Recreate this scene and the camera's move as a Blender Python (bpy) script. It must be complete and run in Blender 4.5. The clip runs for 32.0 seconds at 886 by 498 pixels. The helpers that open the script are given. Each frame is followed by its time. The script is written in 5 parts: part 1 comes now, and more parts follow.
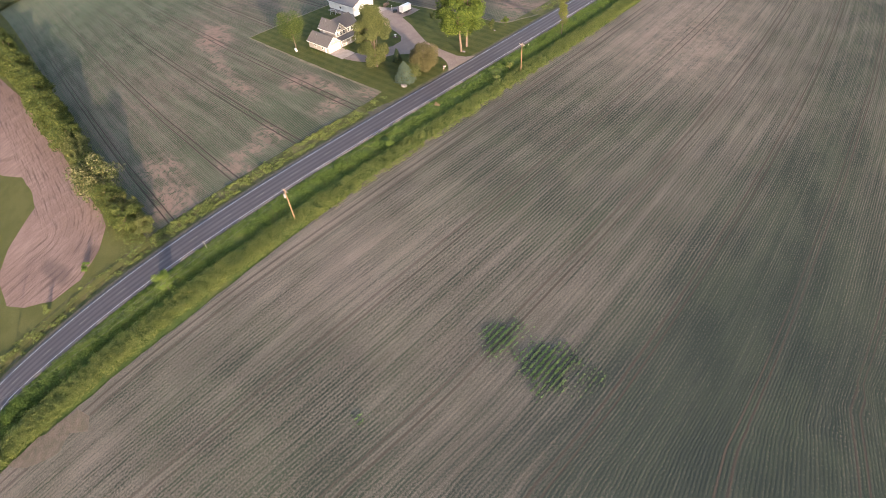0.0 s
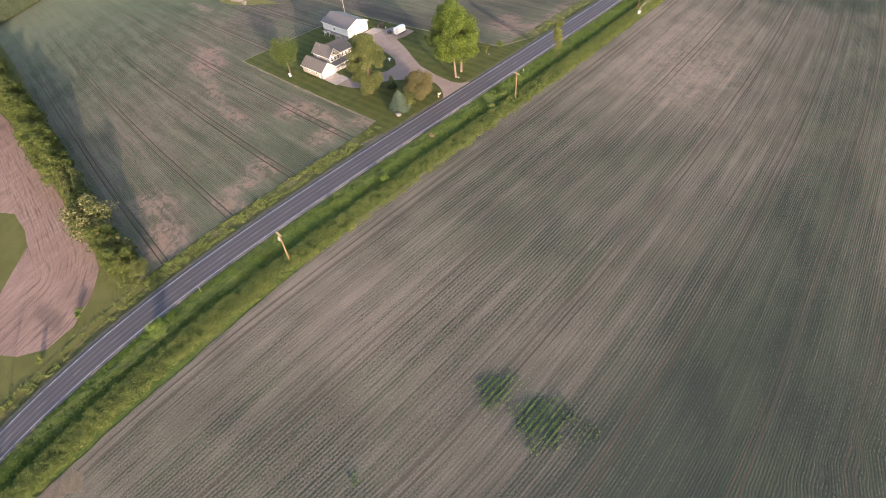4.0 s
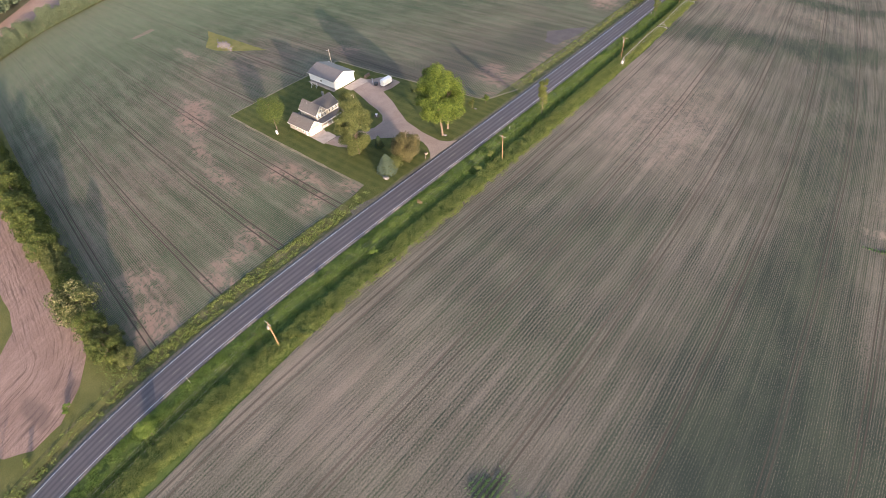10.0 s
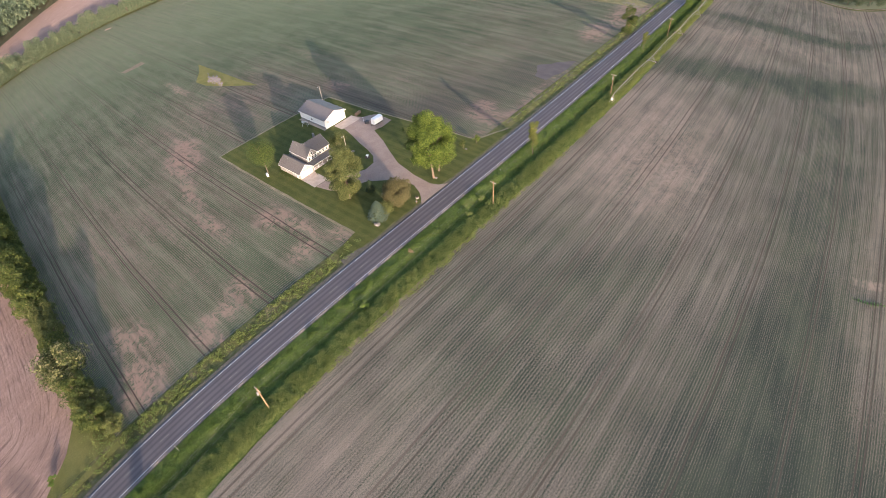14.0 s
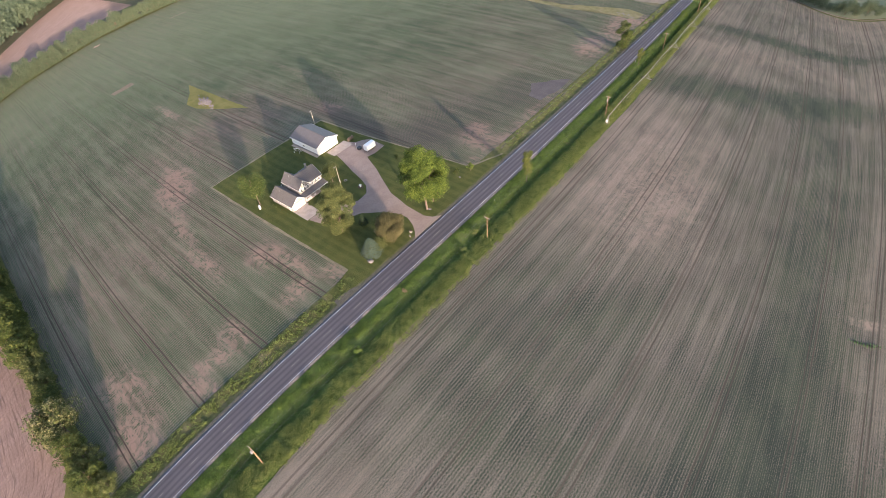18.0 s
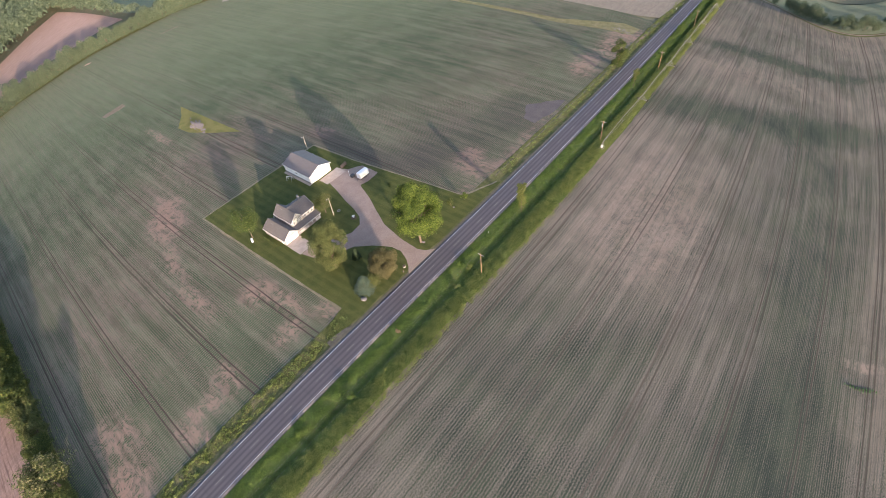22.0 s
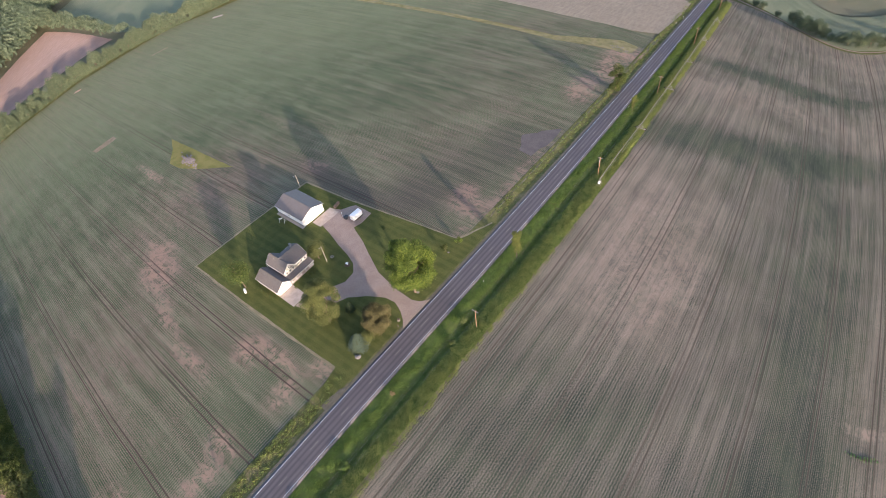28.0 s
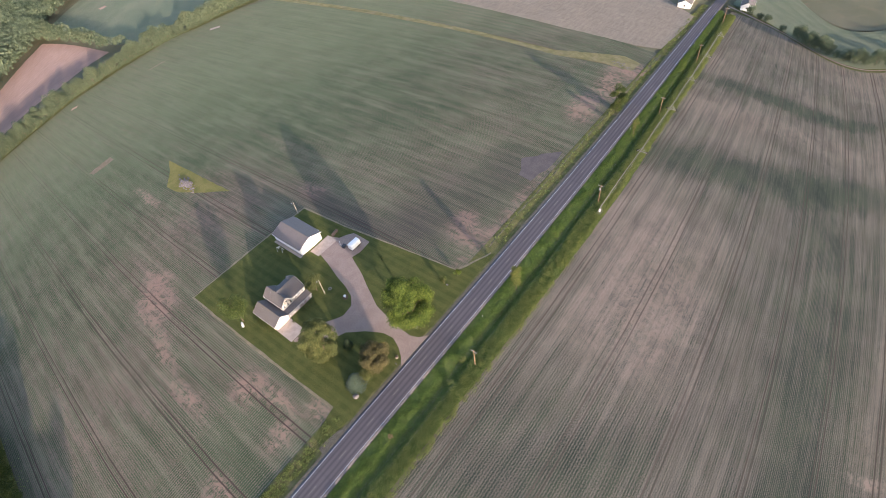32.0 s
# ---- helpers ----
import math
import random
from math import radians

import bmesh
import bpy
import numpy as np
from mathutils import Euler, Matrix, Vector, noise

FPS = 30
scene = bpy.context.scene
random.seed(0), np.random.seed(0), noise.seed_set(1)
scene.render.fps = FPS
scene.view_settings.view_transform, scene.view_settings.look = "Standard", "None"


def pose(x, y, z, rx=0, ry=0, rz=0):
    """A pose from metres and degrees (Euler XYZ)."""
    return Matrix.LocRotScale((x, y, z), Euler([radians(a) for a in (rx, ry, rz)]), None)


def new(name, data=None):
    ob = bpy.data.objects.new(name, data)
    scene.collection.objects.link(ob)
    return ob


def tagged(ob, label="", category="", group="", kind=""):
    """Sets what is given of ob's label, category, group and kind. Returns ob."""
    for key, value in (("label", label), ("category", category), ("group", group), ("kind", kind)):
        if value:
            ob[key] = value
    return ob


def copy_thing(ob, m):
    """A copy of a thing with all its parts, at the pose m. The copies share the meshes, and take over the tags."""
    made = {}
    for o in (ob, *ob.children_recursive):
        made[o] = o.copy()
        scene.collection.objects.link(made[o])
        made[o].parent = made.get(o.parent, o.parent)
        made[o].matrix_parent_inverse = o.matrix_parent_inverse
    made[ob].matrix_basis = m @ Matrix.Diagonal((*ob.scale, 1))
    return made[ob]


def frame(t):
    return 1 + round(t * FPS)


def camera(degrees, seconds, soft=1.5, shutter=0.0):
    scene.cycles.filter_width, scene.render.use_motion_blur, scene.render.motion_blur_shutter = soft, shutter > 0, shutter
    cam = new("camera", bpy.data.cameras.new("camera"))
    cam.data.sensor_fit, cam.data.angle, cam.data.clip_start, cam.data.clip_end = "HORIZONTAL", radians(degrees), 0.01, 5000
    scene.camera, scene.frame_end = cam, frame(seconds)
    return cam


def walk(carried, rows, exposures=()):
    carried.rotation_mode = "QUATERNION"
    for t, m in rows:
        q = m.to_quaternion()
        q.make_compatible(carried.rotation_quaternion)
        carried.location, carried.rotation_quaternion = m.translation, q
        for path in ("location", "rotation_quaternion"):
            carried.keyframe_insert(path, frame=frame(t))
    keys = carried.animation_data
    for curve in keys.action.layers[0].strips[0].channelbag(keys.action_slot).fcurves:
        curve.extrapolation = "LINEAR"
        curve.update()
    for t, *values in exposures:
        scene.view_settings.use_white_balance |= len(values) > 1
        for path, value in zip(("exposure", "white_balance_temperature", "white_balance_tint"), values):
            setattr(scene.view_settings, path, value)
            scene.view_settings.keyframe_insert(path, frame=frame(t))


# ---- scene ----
FOV = 82.60
ROWS = [
    (0, 0.12, 8.66, 87.24, 44.494, 3.778, -3.706),
    (1, 0.67, 10.80, 88.80, 44.454, 3.836, -3.722),
    (2, 0.83, 12.79, 90.79, 44.355, 3.759, -3.878),
    (3, 1.24, 14.77, 92.80, 44.261, 3.780, -3.964),
    (4, 1.77, 16.82, 95.09, 44.135, 3.799, -4.189),
    (4.5, 2.29, 17.64, 95.94, 44.215, 3.876, -4.269),
    (6.5, 3.98, 21.90, 99.73, 42.720, 4.095, -4.635),
    (7, 4.10, 23.11, 100.62, 41.109, 4.096, -4.725),
    (7.5, 4.92, 24.42, 101.38, 39.846, 4.363, -4.793),
    (8, 5.07, 25.71, 102.88, 40.126, 4.322, -4.939),
    (8.5, 5.33, 26.69, 104.88, 41.919, 4.321, -5.109),
    (9, 4.86, 28.03, 106.82, 42.886, 4.060, -5.318),
    (9.5, 5.12, 29.41, 108.23, 43.032, 4.002, -5.393),
    (10, 4.52, 30.89, 110.16, 44.497, 3.711, -5.618),
    (10.5, 4.43, 32.15, 111.05, 45.784, 3.577, -5.778),
    (11, 4.86, 33.46, 112.45, 45.705, 3.550, -5.808),
    (12, 5.82, 35.91, 114.95, 45.545, 3.613, -5.954),
    (13, 6.81, 38.40, 117.49, 45.352, 3.642, -6.079),
    (14, 7.43, 40.99, 119.76, 45.183, 3.726, -6.442),
    (14.5, 7.80, 42.59, 120.85, 45.059, 3.793, -6.571),
    (16.5, 9.59, 48.04, 125.70, 44.681, 3.946, -6.876),
    (17, 10.48, 49.74, 127.17, 44.415, 4.055, -6.912),
    (18, 11.45, 53.10, 130.02, 44.045, 4.284, -7.131),
    (19, 12.67, 56.60, 132.78, 43.725, 4.452, -7.264),
    (20, 13.09, 58.57, 134.28, 43.855, 4.279, -7.318),
    (21, 14.54, 61.86, 136.88, 43.517, 4.467, -7.412),
    (22, 15.72, 64.68, 139.28, 43.306, 4.597, -7.581),
    (23, 16.95, 68.35, 141.87, 42.900, 4.775, -7.754),
    (24, 18.40, 71.28, 144.36, 42.674, 4.985, -7.914),
    (25, 19.72, 74.28, 146.84, 42.395, 5.159, -8.067),
    (25.5, 20.33, 76.11, 148.47, 42.108, 5.268, -8.141),
    (27.5, 22.37, 82.27, 152.13, 41.756, 5.456, -8.067),
    (28, 23.21, 84.07, 153.44, 41.565, 5.594, -8.081),
    (29, 24.54, 87.44, 156.25, 41.239, 5.724, -8.084),
    (30, 25.32, 90.61, 158.65, 41.024, 5.734, -8.102),
    (31, 26.61, 93.72, 160.38, 40.869, 5.851, -8.025),
    (32, 27.49, 97.14, 162.54, 40.628, 5.910, -8.054),
]
# polynomial bow of the plan, fitted to the camera's view
BEND = [(0.00184, -0.01185), (0.01280, -0.08323), (-0.01929, 0.07931), (-0.04705, -0.00247), (0.04084, -0.20662), (0.04492, 0.44549), (-0.04204, -0.23207), (0.12066, -0.02098), (-0.09455, 0.03744), (-0.17368, 0.14744), (0.23479, -0.18266), (-0.30112, -0.15512), (0.17672, 0.16594), (0.01395, 0.07092), (-0.14631, 0.38616), (0.06003, -0.47644), (0.06804, 0.16203), (-0.03686, -0.00050), (-0.61233, 0.01405), (0.44999, 0.00811), (-0.07044, -0.09859), (-0.04426, 0.11624), (-0.03400, -0.01527), (0.11802, -0.08423), (-0.15258, 0.07138), (0.31016, 0.06814), (-0.19236, -0.08804), (0.08419, 0.01009)]
# knots that stretch the drawn plan to fit what the camera sees
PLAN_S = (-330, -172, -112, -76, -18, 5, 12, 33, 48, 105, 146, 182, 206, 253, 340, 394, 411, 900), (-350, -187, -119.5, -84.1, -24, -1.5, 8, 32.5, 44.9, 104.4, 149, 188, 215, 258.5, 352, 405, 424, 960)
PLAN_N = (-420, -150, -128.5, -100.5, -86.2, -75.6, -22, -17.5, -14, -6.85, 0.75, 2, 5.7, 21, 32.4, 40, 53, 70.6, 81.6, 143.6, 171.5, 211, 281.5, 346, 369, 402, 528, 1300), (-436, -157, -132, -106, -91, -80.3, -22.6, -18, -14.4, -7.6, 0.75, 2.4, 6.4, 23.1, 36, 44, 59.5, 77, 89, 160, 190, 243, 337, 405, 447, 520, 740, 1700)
EXPOSURE = [(0.0, 1.76, 6300, 18.0), (12.0, 1.74, 6100, 18.0), (20.0, 1.71, 5970, 18.0), (32.0, 1.69, 5880, 19.0)]
# ---- camera and its flight ----
cam = camera(FOV, 32.0, soft=0.8)
walk(cam, [(t, pose(x, y, z, rx, ry, rz)) for t, x, y, z, rx, ry, rz in ROWS], EXPOSURE)

# ---- sky and sun: clear late evening, the sun ten degrees over the south field ----
# plan axes: s runs along the road, n across it to the farmhouse side
ORIGIN, ALONG, ACROSS = (10.171, 185.891), (0.70559, 0.70862), (-0.70862, 0.70559)
SUN_UP = 10.2
sun_s, sun_n = 0.395, 0.919                     # the way that the shadows fall, in plan axes
sx = sun_s * ALONG[0] + sun_n * ACROSS[0]
sy = sun_s * ALONG[1] + sun_n * ACROSS[1]
fall = Vector((sx, sy, -math.tan(radians(SUN_UP)))).normalized()
sun = new("sun", bpy.data.lights.new("sun", "SUN"))
sun.data.energy, sun.data.angle, sun.data.color = 3.0, radians(0.6), (1.0, 0.80, 0.58)
sun.matrix_world = Matrix.LocRotScale((0, 0, 300), fall.to_track_quat("-Z", "Y"), None)
world = bpy.data.worlds.new("evening_sky")
scene.world = world
world.use_nodes = True
wn = world.node_tree
wn.nodes.clear()
sky = wn.nodes.new("ShaderNodeTexSky")
sky.sky_type, sky.sun_disc = "NISHITA", False
sky.sun_elevation, sky.sun_rotation = radians(SUN_UP), math.atan2(-sx, -sy)
sky.dust_density, sky.air_density, sky.ozone_density = 2.5, 1.0, 1.0
wbg = wn.nodes.new("ShaderNodeBackground")
wbg.inputs["Strength"].default_value = 0.15
wout = wn.nodes.new("ShaderNodeOutputWorld")
wn.links.new(sky.outputs[0], wbg.inputs[0])
wn.links.new(wbg.outputs[0], wout.inputs[0])


# ---- the land, bowed to fit the camera's view ----
def land(s, n):
    """Level farmland, its plan stretched and bowed to fit the camera's view: plan metres along and across the road to
    world places (arrays of x, y, z).
    """
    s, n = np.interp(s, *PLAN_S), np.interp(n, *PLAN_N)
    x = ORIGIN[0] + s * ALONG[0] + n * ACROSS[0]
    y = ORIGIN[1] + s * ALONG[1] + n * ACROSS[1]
    d = np.maximum(y + 60.0, 100.0)
    a, b = np.clip((x - 8.0) / d, -1.22, 1.07), np.clip(200.0 / d, 0.2, 2.0) - 1.0
    dx = dy = 0.0
    terms = iter(BEND)
    for p in range(7):
        for q in range(7 - p):
            bx, by = next(terms)
            w = a**p * b**q
            dx, dy = dx + bx * w, dy + by * w
    return np.stack([x + d * dx, y + d * dy, np.zeros(np.shape(x))], -1)


def spot(s, n, up=0.0):
    return Vector(land(s, n)) + Vector((0, 0, up))


def stand(s, n, turn=0.0, up=0.0, size=1.0):
    """A pose on the land, its x along the road there and its y across it."""
    a, b = land(s - 2, n), land(s + 2, n)
    yaw = math.atan2(b[1] - a[1], b[0] - a[0]) + radians(turn)
    return Matrix.LocRotScale(spot(s, n, up), Euler((0, 0, yaw)), (size, size, size))


def relief(s, n):
    """The road's low bank and the ditch beside it."""
    n = np.asarray(n, float)
    ditch = -1.3 * np.exp(-((n + 14.0) / 1.6) ** 2) - 0.12 * np.clip((-20.6 - n) / 0.6, 0, 1)
    west = -0.45 * np.exp(-((n - 3.6) / 1.3) ** 2) * np.where((np.asarray(s) > -20) & (np.asarray(s) < 60), 0.0, 1.0)
    return ditch + west


# ---- materials ----
class Nodes:
    """A small builder for node materials."""

    def __init__(self, name):
        self.mat = bpy.data.materials.new(name)
        self.mat.use_nodes = True
        self.t = self.mat.node_tree
        self.t.nodes.clear()
        self.wobble = None
        self.out = self.t.nodes.new("ShaderNodeOutputMaterial")
        self.bsdf = self.t.nodes.new("ShaderNodeBsdfPrincipled")
        self.t.links.new(self.bsdf.outputs[0], self.out.inputs[0])

    def put(self, socket, value):
        if hasattr(value, "is_linked") or hasattr(value, "links"):
            self.t.links.new(value, socket)
        elif isinstance(value, (tuple, list)) and len(value) == 3 and socket.type == "RGBA":
            socket.default_value = (*value, 1)
        else:
            socket.default_value = value

    def node(self, kind, **inputs):
        n = self.t.nodes.new(kind)
        for key, value in inputs.items():
            self.put(n.inputs[key.replace("_", " ")], value)
        return n

    def plan(self):
        """Plan coordinates in metres, kept on the mesh as its map."""
        n = self.t.nodes.new("ShaderNodeUVMap")
        n.uv_map = "plan"
        return n.outputs[0]

    def solid(self):
        return self.t.nodes.new("ShaderNodeTexCoord").outputs["Object"]

    def noise(self, scale, detail=3.0, rough=0.55, vec=None, lo=0.35, hi=0.65, stretch=None):
        vec = vec or self.solid()
        if stretch:
            m = self.node("ShaderNodeMapping", Vector=vec)
            m.inputs["Scale"].default_value = stretch
            vec = m.outputs[0]
        n = self.node("ShaderNodeTexNoise", Vector=vec, Scale=scale, Detail=detail, Roughness=rough)
        return self.ramp(n.outputs[0], lo, hi)

    def ramp(self, value, lo, hi):
        n = self.node("ShaderNodeMapRange", Value=value)
        n.inputs[1].default_value, n.inputs[2].default_value = lo, hi
        n.interpolation_type = "SMOOTHSTEP"
        return n.outputs[0]

    def math(self, op, a, b=0.0):
        n = self.t.nodes.new("ShaderNodeMath")
        n.operation = op
        self.put(n.inputs[0], a)
        self.put(n.inputs[1], b)
        return n.outputs[0]

    def mix(self, fac, a, b):
        n = self.t.nodes.new("ShaderNodeMix")
        n.data_type = "RGBA"
        self.put(n.inputs[0], fac)
        self.put(n.inputs[6], a)
        self.put(n.inputs[7], b)
        return n.outputs[2]

    def split(self, vec):
        n = self.node("ShaderNodeSeparateXYZ", Vector=vec)
        return n.outputs[0], n.outputs[1]

    def blot(self, vec, s, n, rs, rn, turn=0.0, edge=0.5, wob=0.0):
        """A soft-edged patch round (s, n) of half sizes rs and rn, 1 inside."""
        if wob:
            w = self.wobble = self.wobble or self.node("ShaderNodeTexNoise", Vector=vec, Scale=0.09, Detail=3.0)
            c = self.node("ShaderNodeVectorMath", )
            c.operation = "MULTIPLY_ADD"
            self.put(c.inputs[0], w.outputs[1])
            c.inputs[1].default_value = (wob, wob, 0)
            self.put(c.inputs[2], vec)
            vec = c.outputs[0]
            s, n = s + wob / 2, n + wob / 2
        m = self.node("ShaderNodeMapping", Vector=vec)
        m.vector_type = "TEXTURE"
        m.inputs["Location"].default_value = (s, n, 0)
        m.inputs["Rotation"].default_value = (0, 0, radians(turn))
        m.inputs["Scale"].default_value = (rs, rn, 1)
        g = self.node("ShaderNodeVectorMath", Vector=m.outputs[0])
        g.operation = "LENGTH"
        n2 = self.node("ShaderNodeMapRange", Value=g.outputs[1])
        n2.inputs[1].default_value, n2.inputs[2].default_value = 1.0 + edge, 1.0 - edge
        n2.interpolation_type = "SMOOTHSTEP"
        return n2.outputs[0]

    def done(self, colour, rough=0.9, metal=0.0, bump=None, height=0.05, spec=None, trans=None):
        self.put(self.bsdf.inputs["Base Color"], colour)
        self.put(self.bsdf.inputs["Roughness"], rough)
        self.put(self.bsdf.inputs["Metallic"], metal)
        if spec is not None:
            self.put(self.bsdf.inputs["Specular IOR Level"], spec)
        if bump is not None:
            b = self.node("ShaderNodeBump", Height=bump, Distance=height)
            b.inputs["Strength"].default_value = 1.0
            self.t.links.new(b.outputs[0], self.bsdf.inputs["Normal"])
        return self.mat


def plain(name, colour, rough=0.7, metal=0.0, vary=0.15, scale=3.0, spec=None):
    """A material with grain and weathering round one colour."""
    m = Nodes(name)
    dark = tuple(c * (1 - vary) for c in colour)
    light = tuple(min(1, c * (1 + vary)) for c in colour)
    c = m.mix(m.noise(scale), dark, light)
    c = m.mix(m.math("MULTIPLY", m.noise(scale * 9, 2), 0.35), c, tuple(x * (1 - 2 * vary) for x in colour))
    return m.done(c, rough, metal, spec=spec)


def leaf_material(name, dark, mid, light, glow=0.25):
    """Leaves: every clump its own shade, a little light through the blade."""
    m = Nodes(name)
    geo = m.t.nodes.new("ShaderNodeNewGeometry")
    info = m.t.nodes.new("ShaderNodeObjectInfo")
    r = geo.outputs["Random Per Island"]
    c = m.mix(m.ramp(r, 0.0, 0.55), dark, mid)
    c = m.mix(m.ramp(r, 0.5, 1.0), c, light)
    c = m.mix(m.math("MULTIPLY", info.outputs["Random"], 0.35), c, mid)
    c = m.mix(m.math("MULTIPLY", m.noise(0.35), 0.5), c, dark)
    m.put(m.bsdf.inputs["Base Color"], c)
    m.bsdf.inputs["Roughness"].default_value = 0.65
    m.bsdf.inputs["Specular IOR Level"].default_value = 0.25
    tr = m.node("ShaderNodeBsdfTranslucent", Color=c)
    mixer = m.node("ShaderNodeMixShader", Fac=glow)
    m.t.links.new(m.bsdf.outputs[0], mixer.inputs[1])
    m.t.links.new(tr.outputs[0], mixer.inputs[2])
    m.t.links.new(mixer.outputs[0], m.out.inputs[0])
    return m.mat


def crop_field(name, soil, soil2, leaf, leaf2, axis, tracks, lane_width, blots, cover=0.45, rows=0.76, damp_and_shade=(), mottle=0.2, north=None, crisp=0.75):
    """Young row crop on bare soil. axis: 0 rows along the road, 1 across. tracks: wheel lanes by their plan offset.
    blots: (s, n, rs, rn, turn, edge, wob, amount) denser crop or soft shade put into the colour (plus), bare soil
    (minus)."""
    m = Nodes(name)
    p = m.plan()
    ps, pn = m.split(p)
    over = pn if axis == 0 else ps
    wob = m.node("ShaderNodeTexNoise", Vector=p, Scale=0.03, Detail=2.0)
    over = m.math("ADD", over, m.math("MULTIPLY", m.math("SUBTRACT", wob.outputs[0], 0.5), 0.9))
    stray = m.node("ShaderNodeTexNoise", Vector=p, Scale=0.6, Detail=2.0)
    head = m.ramp(pn, 36.0, 34.6) if axis else None
    row = m.math("ADD", m.math("MULTIPLY", over, m.math("SUBTRACT", 1.0, head)), m.math("MULTIPLY", pn, head)) if axis else over
    wave = m.math("SINE", m.math("MULTIPLY", m.math("ADD", row, m.math("MULTIPLY", m.math("SUBTRACT", stray.outputs[0], 0.5), 0.16)), 2 * math.pi / rows))
    line = m.ramp(wave, -1.0, 1.0)
    blur = m.ramp(ps if axis == 0 else m.math("ADD", pn, m.math("MULTIPLY", ps, 0.5)), *((40.0, 230.0) if axis == 0 else (60.0, 230.0)))
    line = m.math("ADD", m.math("MULTIPLY", line, m.math("SUBTRACT", 1.0, m.math("MULTIPLY", blur, 0.85))), m.math("MULTIPLY", blur, 0.42))
    pass_ = m.ramp(m.math("SINE", m.math("MULTIPLY", over, 2 * math.pi / (rows * 8))), -1.0, 1.0)
    thin = (0.03, 1.4, 1) if axis == 0 else (1.4, 0.03, 1)
    streak = m.noise(0.8, 5, 0.65, p, 0.32, 0.68, thin)
    broad = m.noise(0.16, 4, 0.6, p, 0.3, 0.7, (0.1, 1, 1) if axis == 0 else (1, 0.1, 1))
    blotch = m.noise(0.018, 4, 0.6, p, 0.36, 0.64)
    ragged = m.noise(0.32, 6, 0.7, p, 0.36, 0.60)
    fine = m.noise(2.6, 3, 0.75, p, 0.32, 0.68)
    dens = m.math("ADD", cover, m.math("MULTIPLY", m.math("SUBTRACT", streak, 0.5), 0.44))
    dens = m.math("ADD", dens, m.math("MULTIPLY", m.math("SUBTRACT", broad, 0.5), 0.22))
    dens = m.math("ADD", dens, m.math("MULTIPLY", m.math("SUBTRACT", pass_, 0.5), 0.15))
    dens = m.math("ADD", dens, m.math("MULTIPLY", m.math("SUBTRACT", blotch, 0.5), 0.22))
    if axis:
        dens = m.math("ADD", dens, m.math("MULTIPLY", head, 0.14))
    bare = 0.0
    swirl = m.node("ShaderNodeTexNoise", Vector=p, Scale=0.22, Detail=5.0, Roughness=0.62, Distortion=2.2)
    mark = m.math("ADD", m.math("MULTIPLY", m.ramp(swirl.outputs[0], 0.42, 0.56), 0.74), m.math("MULTIPLY", ragged, 0.44))
    for s, n, rs, rn, turn, edge, wb, amount in blots:
        k = m.blot(p, s, n, rs, rn, turn, edge, wb)
        if amount < 0:
            bare = m.math("MAXIMUM", bare, m.math("MULTIPLY", k, -amount))
        else:
            dens = m.math("ADD", dens, m.math("MULTIPLY", k, amount))
    bare = m.math("MULTIPLY", bare, m.math("ADD", 0.10, m.math("MULTIPLY", mark, 0.86)))
    dens = m.math("SUBTRACT", dens, bare)
    lane = None
    for off in tracks:
        d = m.math("ABSOLUTE", m.math("SUBTRACT", m.math("ABSOLUTE", m.math("SUBTRACT", over, off)), 1.0))
        k = m.ramp(d, lane_width * 1.5, lane_width * 0.4)
        lane = k if lane is None else m.math("MAXIMUM", lane, k)
    depth = m.node("ShaderNodeClamp", Value=m.math("MULTIPLY", dens, 1.1)).outputs[0]
    plants = m.math("MULTIPLY", m.math("ADD", 0.85, m.math("MULTIPLY", m.math("SUBTRACT", line, 0.5), m.math("ADD", 0.02, m.math("MULTIPLY", depth, crisp)))), dens)
    plants = m.math("MULTIPLY", plants, m.math("ADD", 0.4, m.math("MULTIPLY", fine, 1.2)))
    clamp = m.node("ShaderNodeClamp", Value=plants).outputs[0]
    earth = m.mix(m.noise(0.05, 4, 0.6, p, 0.35, 0.65), soil, soil2)
    earth = m.mix(m.math("MULTIPLY", m.noise(3.4, 3, 0.75, p, 0.4, 0.7), 0.7), earth, tuple(c * 0.45 for c in soil))
    earth = m.mix(m.math("MULTIPLY", m.noise(4.6, 2, 0.7, p, 0.55, 0.75), 0.5), earth, tuple(min(1, c * 1.7) for c in soil2))
    earth = m.mix(m.node("ShaderNodeClamp", Value=m.math("MULTIPLY", bare, 0.75)).outputs[0], earth, (soil2[0] * 1.03, soil2[1] * 0.94, soil2[2] * 0.89))
    pale = m.noise(0.55, 4, 0.7, p, 0.56, 0.74, (0.05, 1.6, 1) if axis == 0 else (1.6, 0.05, 1))
    green = m.mix(m.noise(0.06, 3, 0.6, p), leaf, leaf2)
    c = m.mix(clamp, earth, green)
    grey = tuple(0.55 * a + 0.95 * b for a, b in zip(soil2, leaf2))
    c = m.mix(m.math("MULTIPLY", pale, 0.27), c, grey)
    c = m.mix(m.math("MULTIPLY", m.noise(0.22, 5, 0.7, p, 0.46, 0.66, (0.12, 1, 1) if axis == 0 else (1, 0.12, 1)), mottle), c, grey)
    c = m.mix(m.math("MULTIPLY", m.noise(0.30, 5, 0.7, p, 0.48, 0.70, (0.08, 1, 1) if axis == 0 else (1, 0.08, 1)), mottle * 1.25), c, tuple(x * 0.6 for x in leaf))
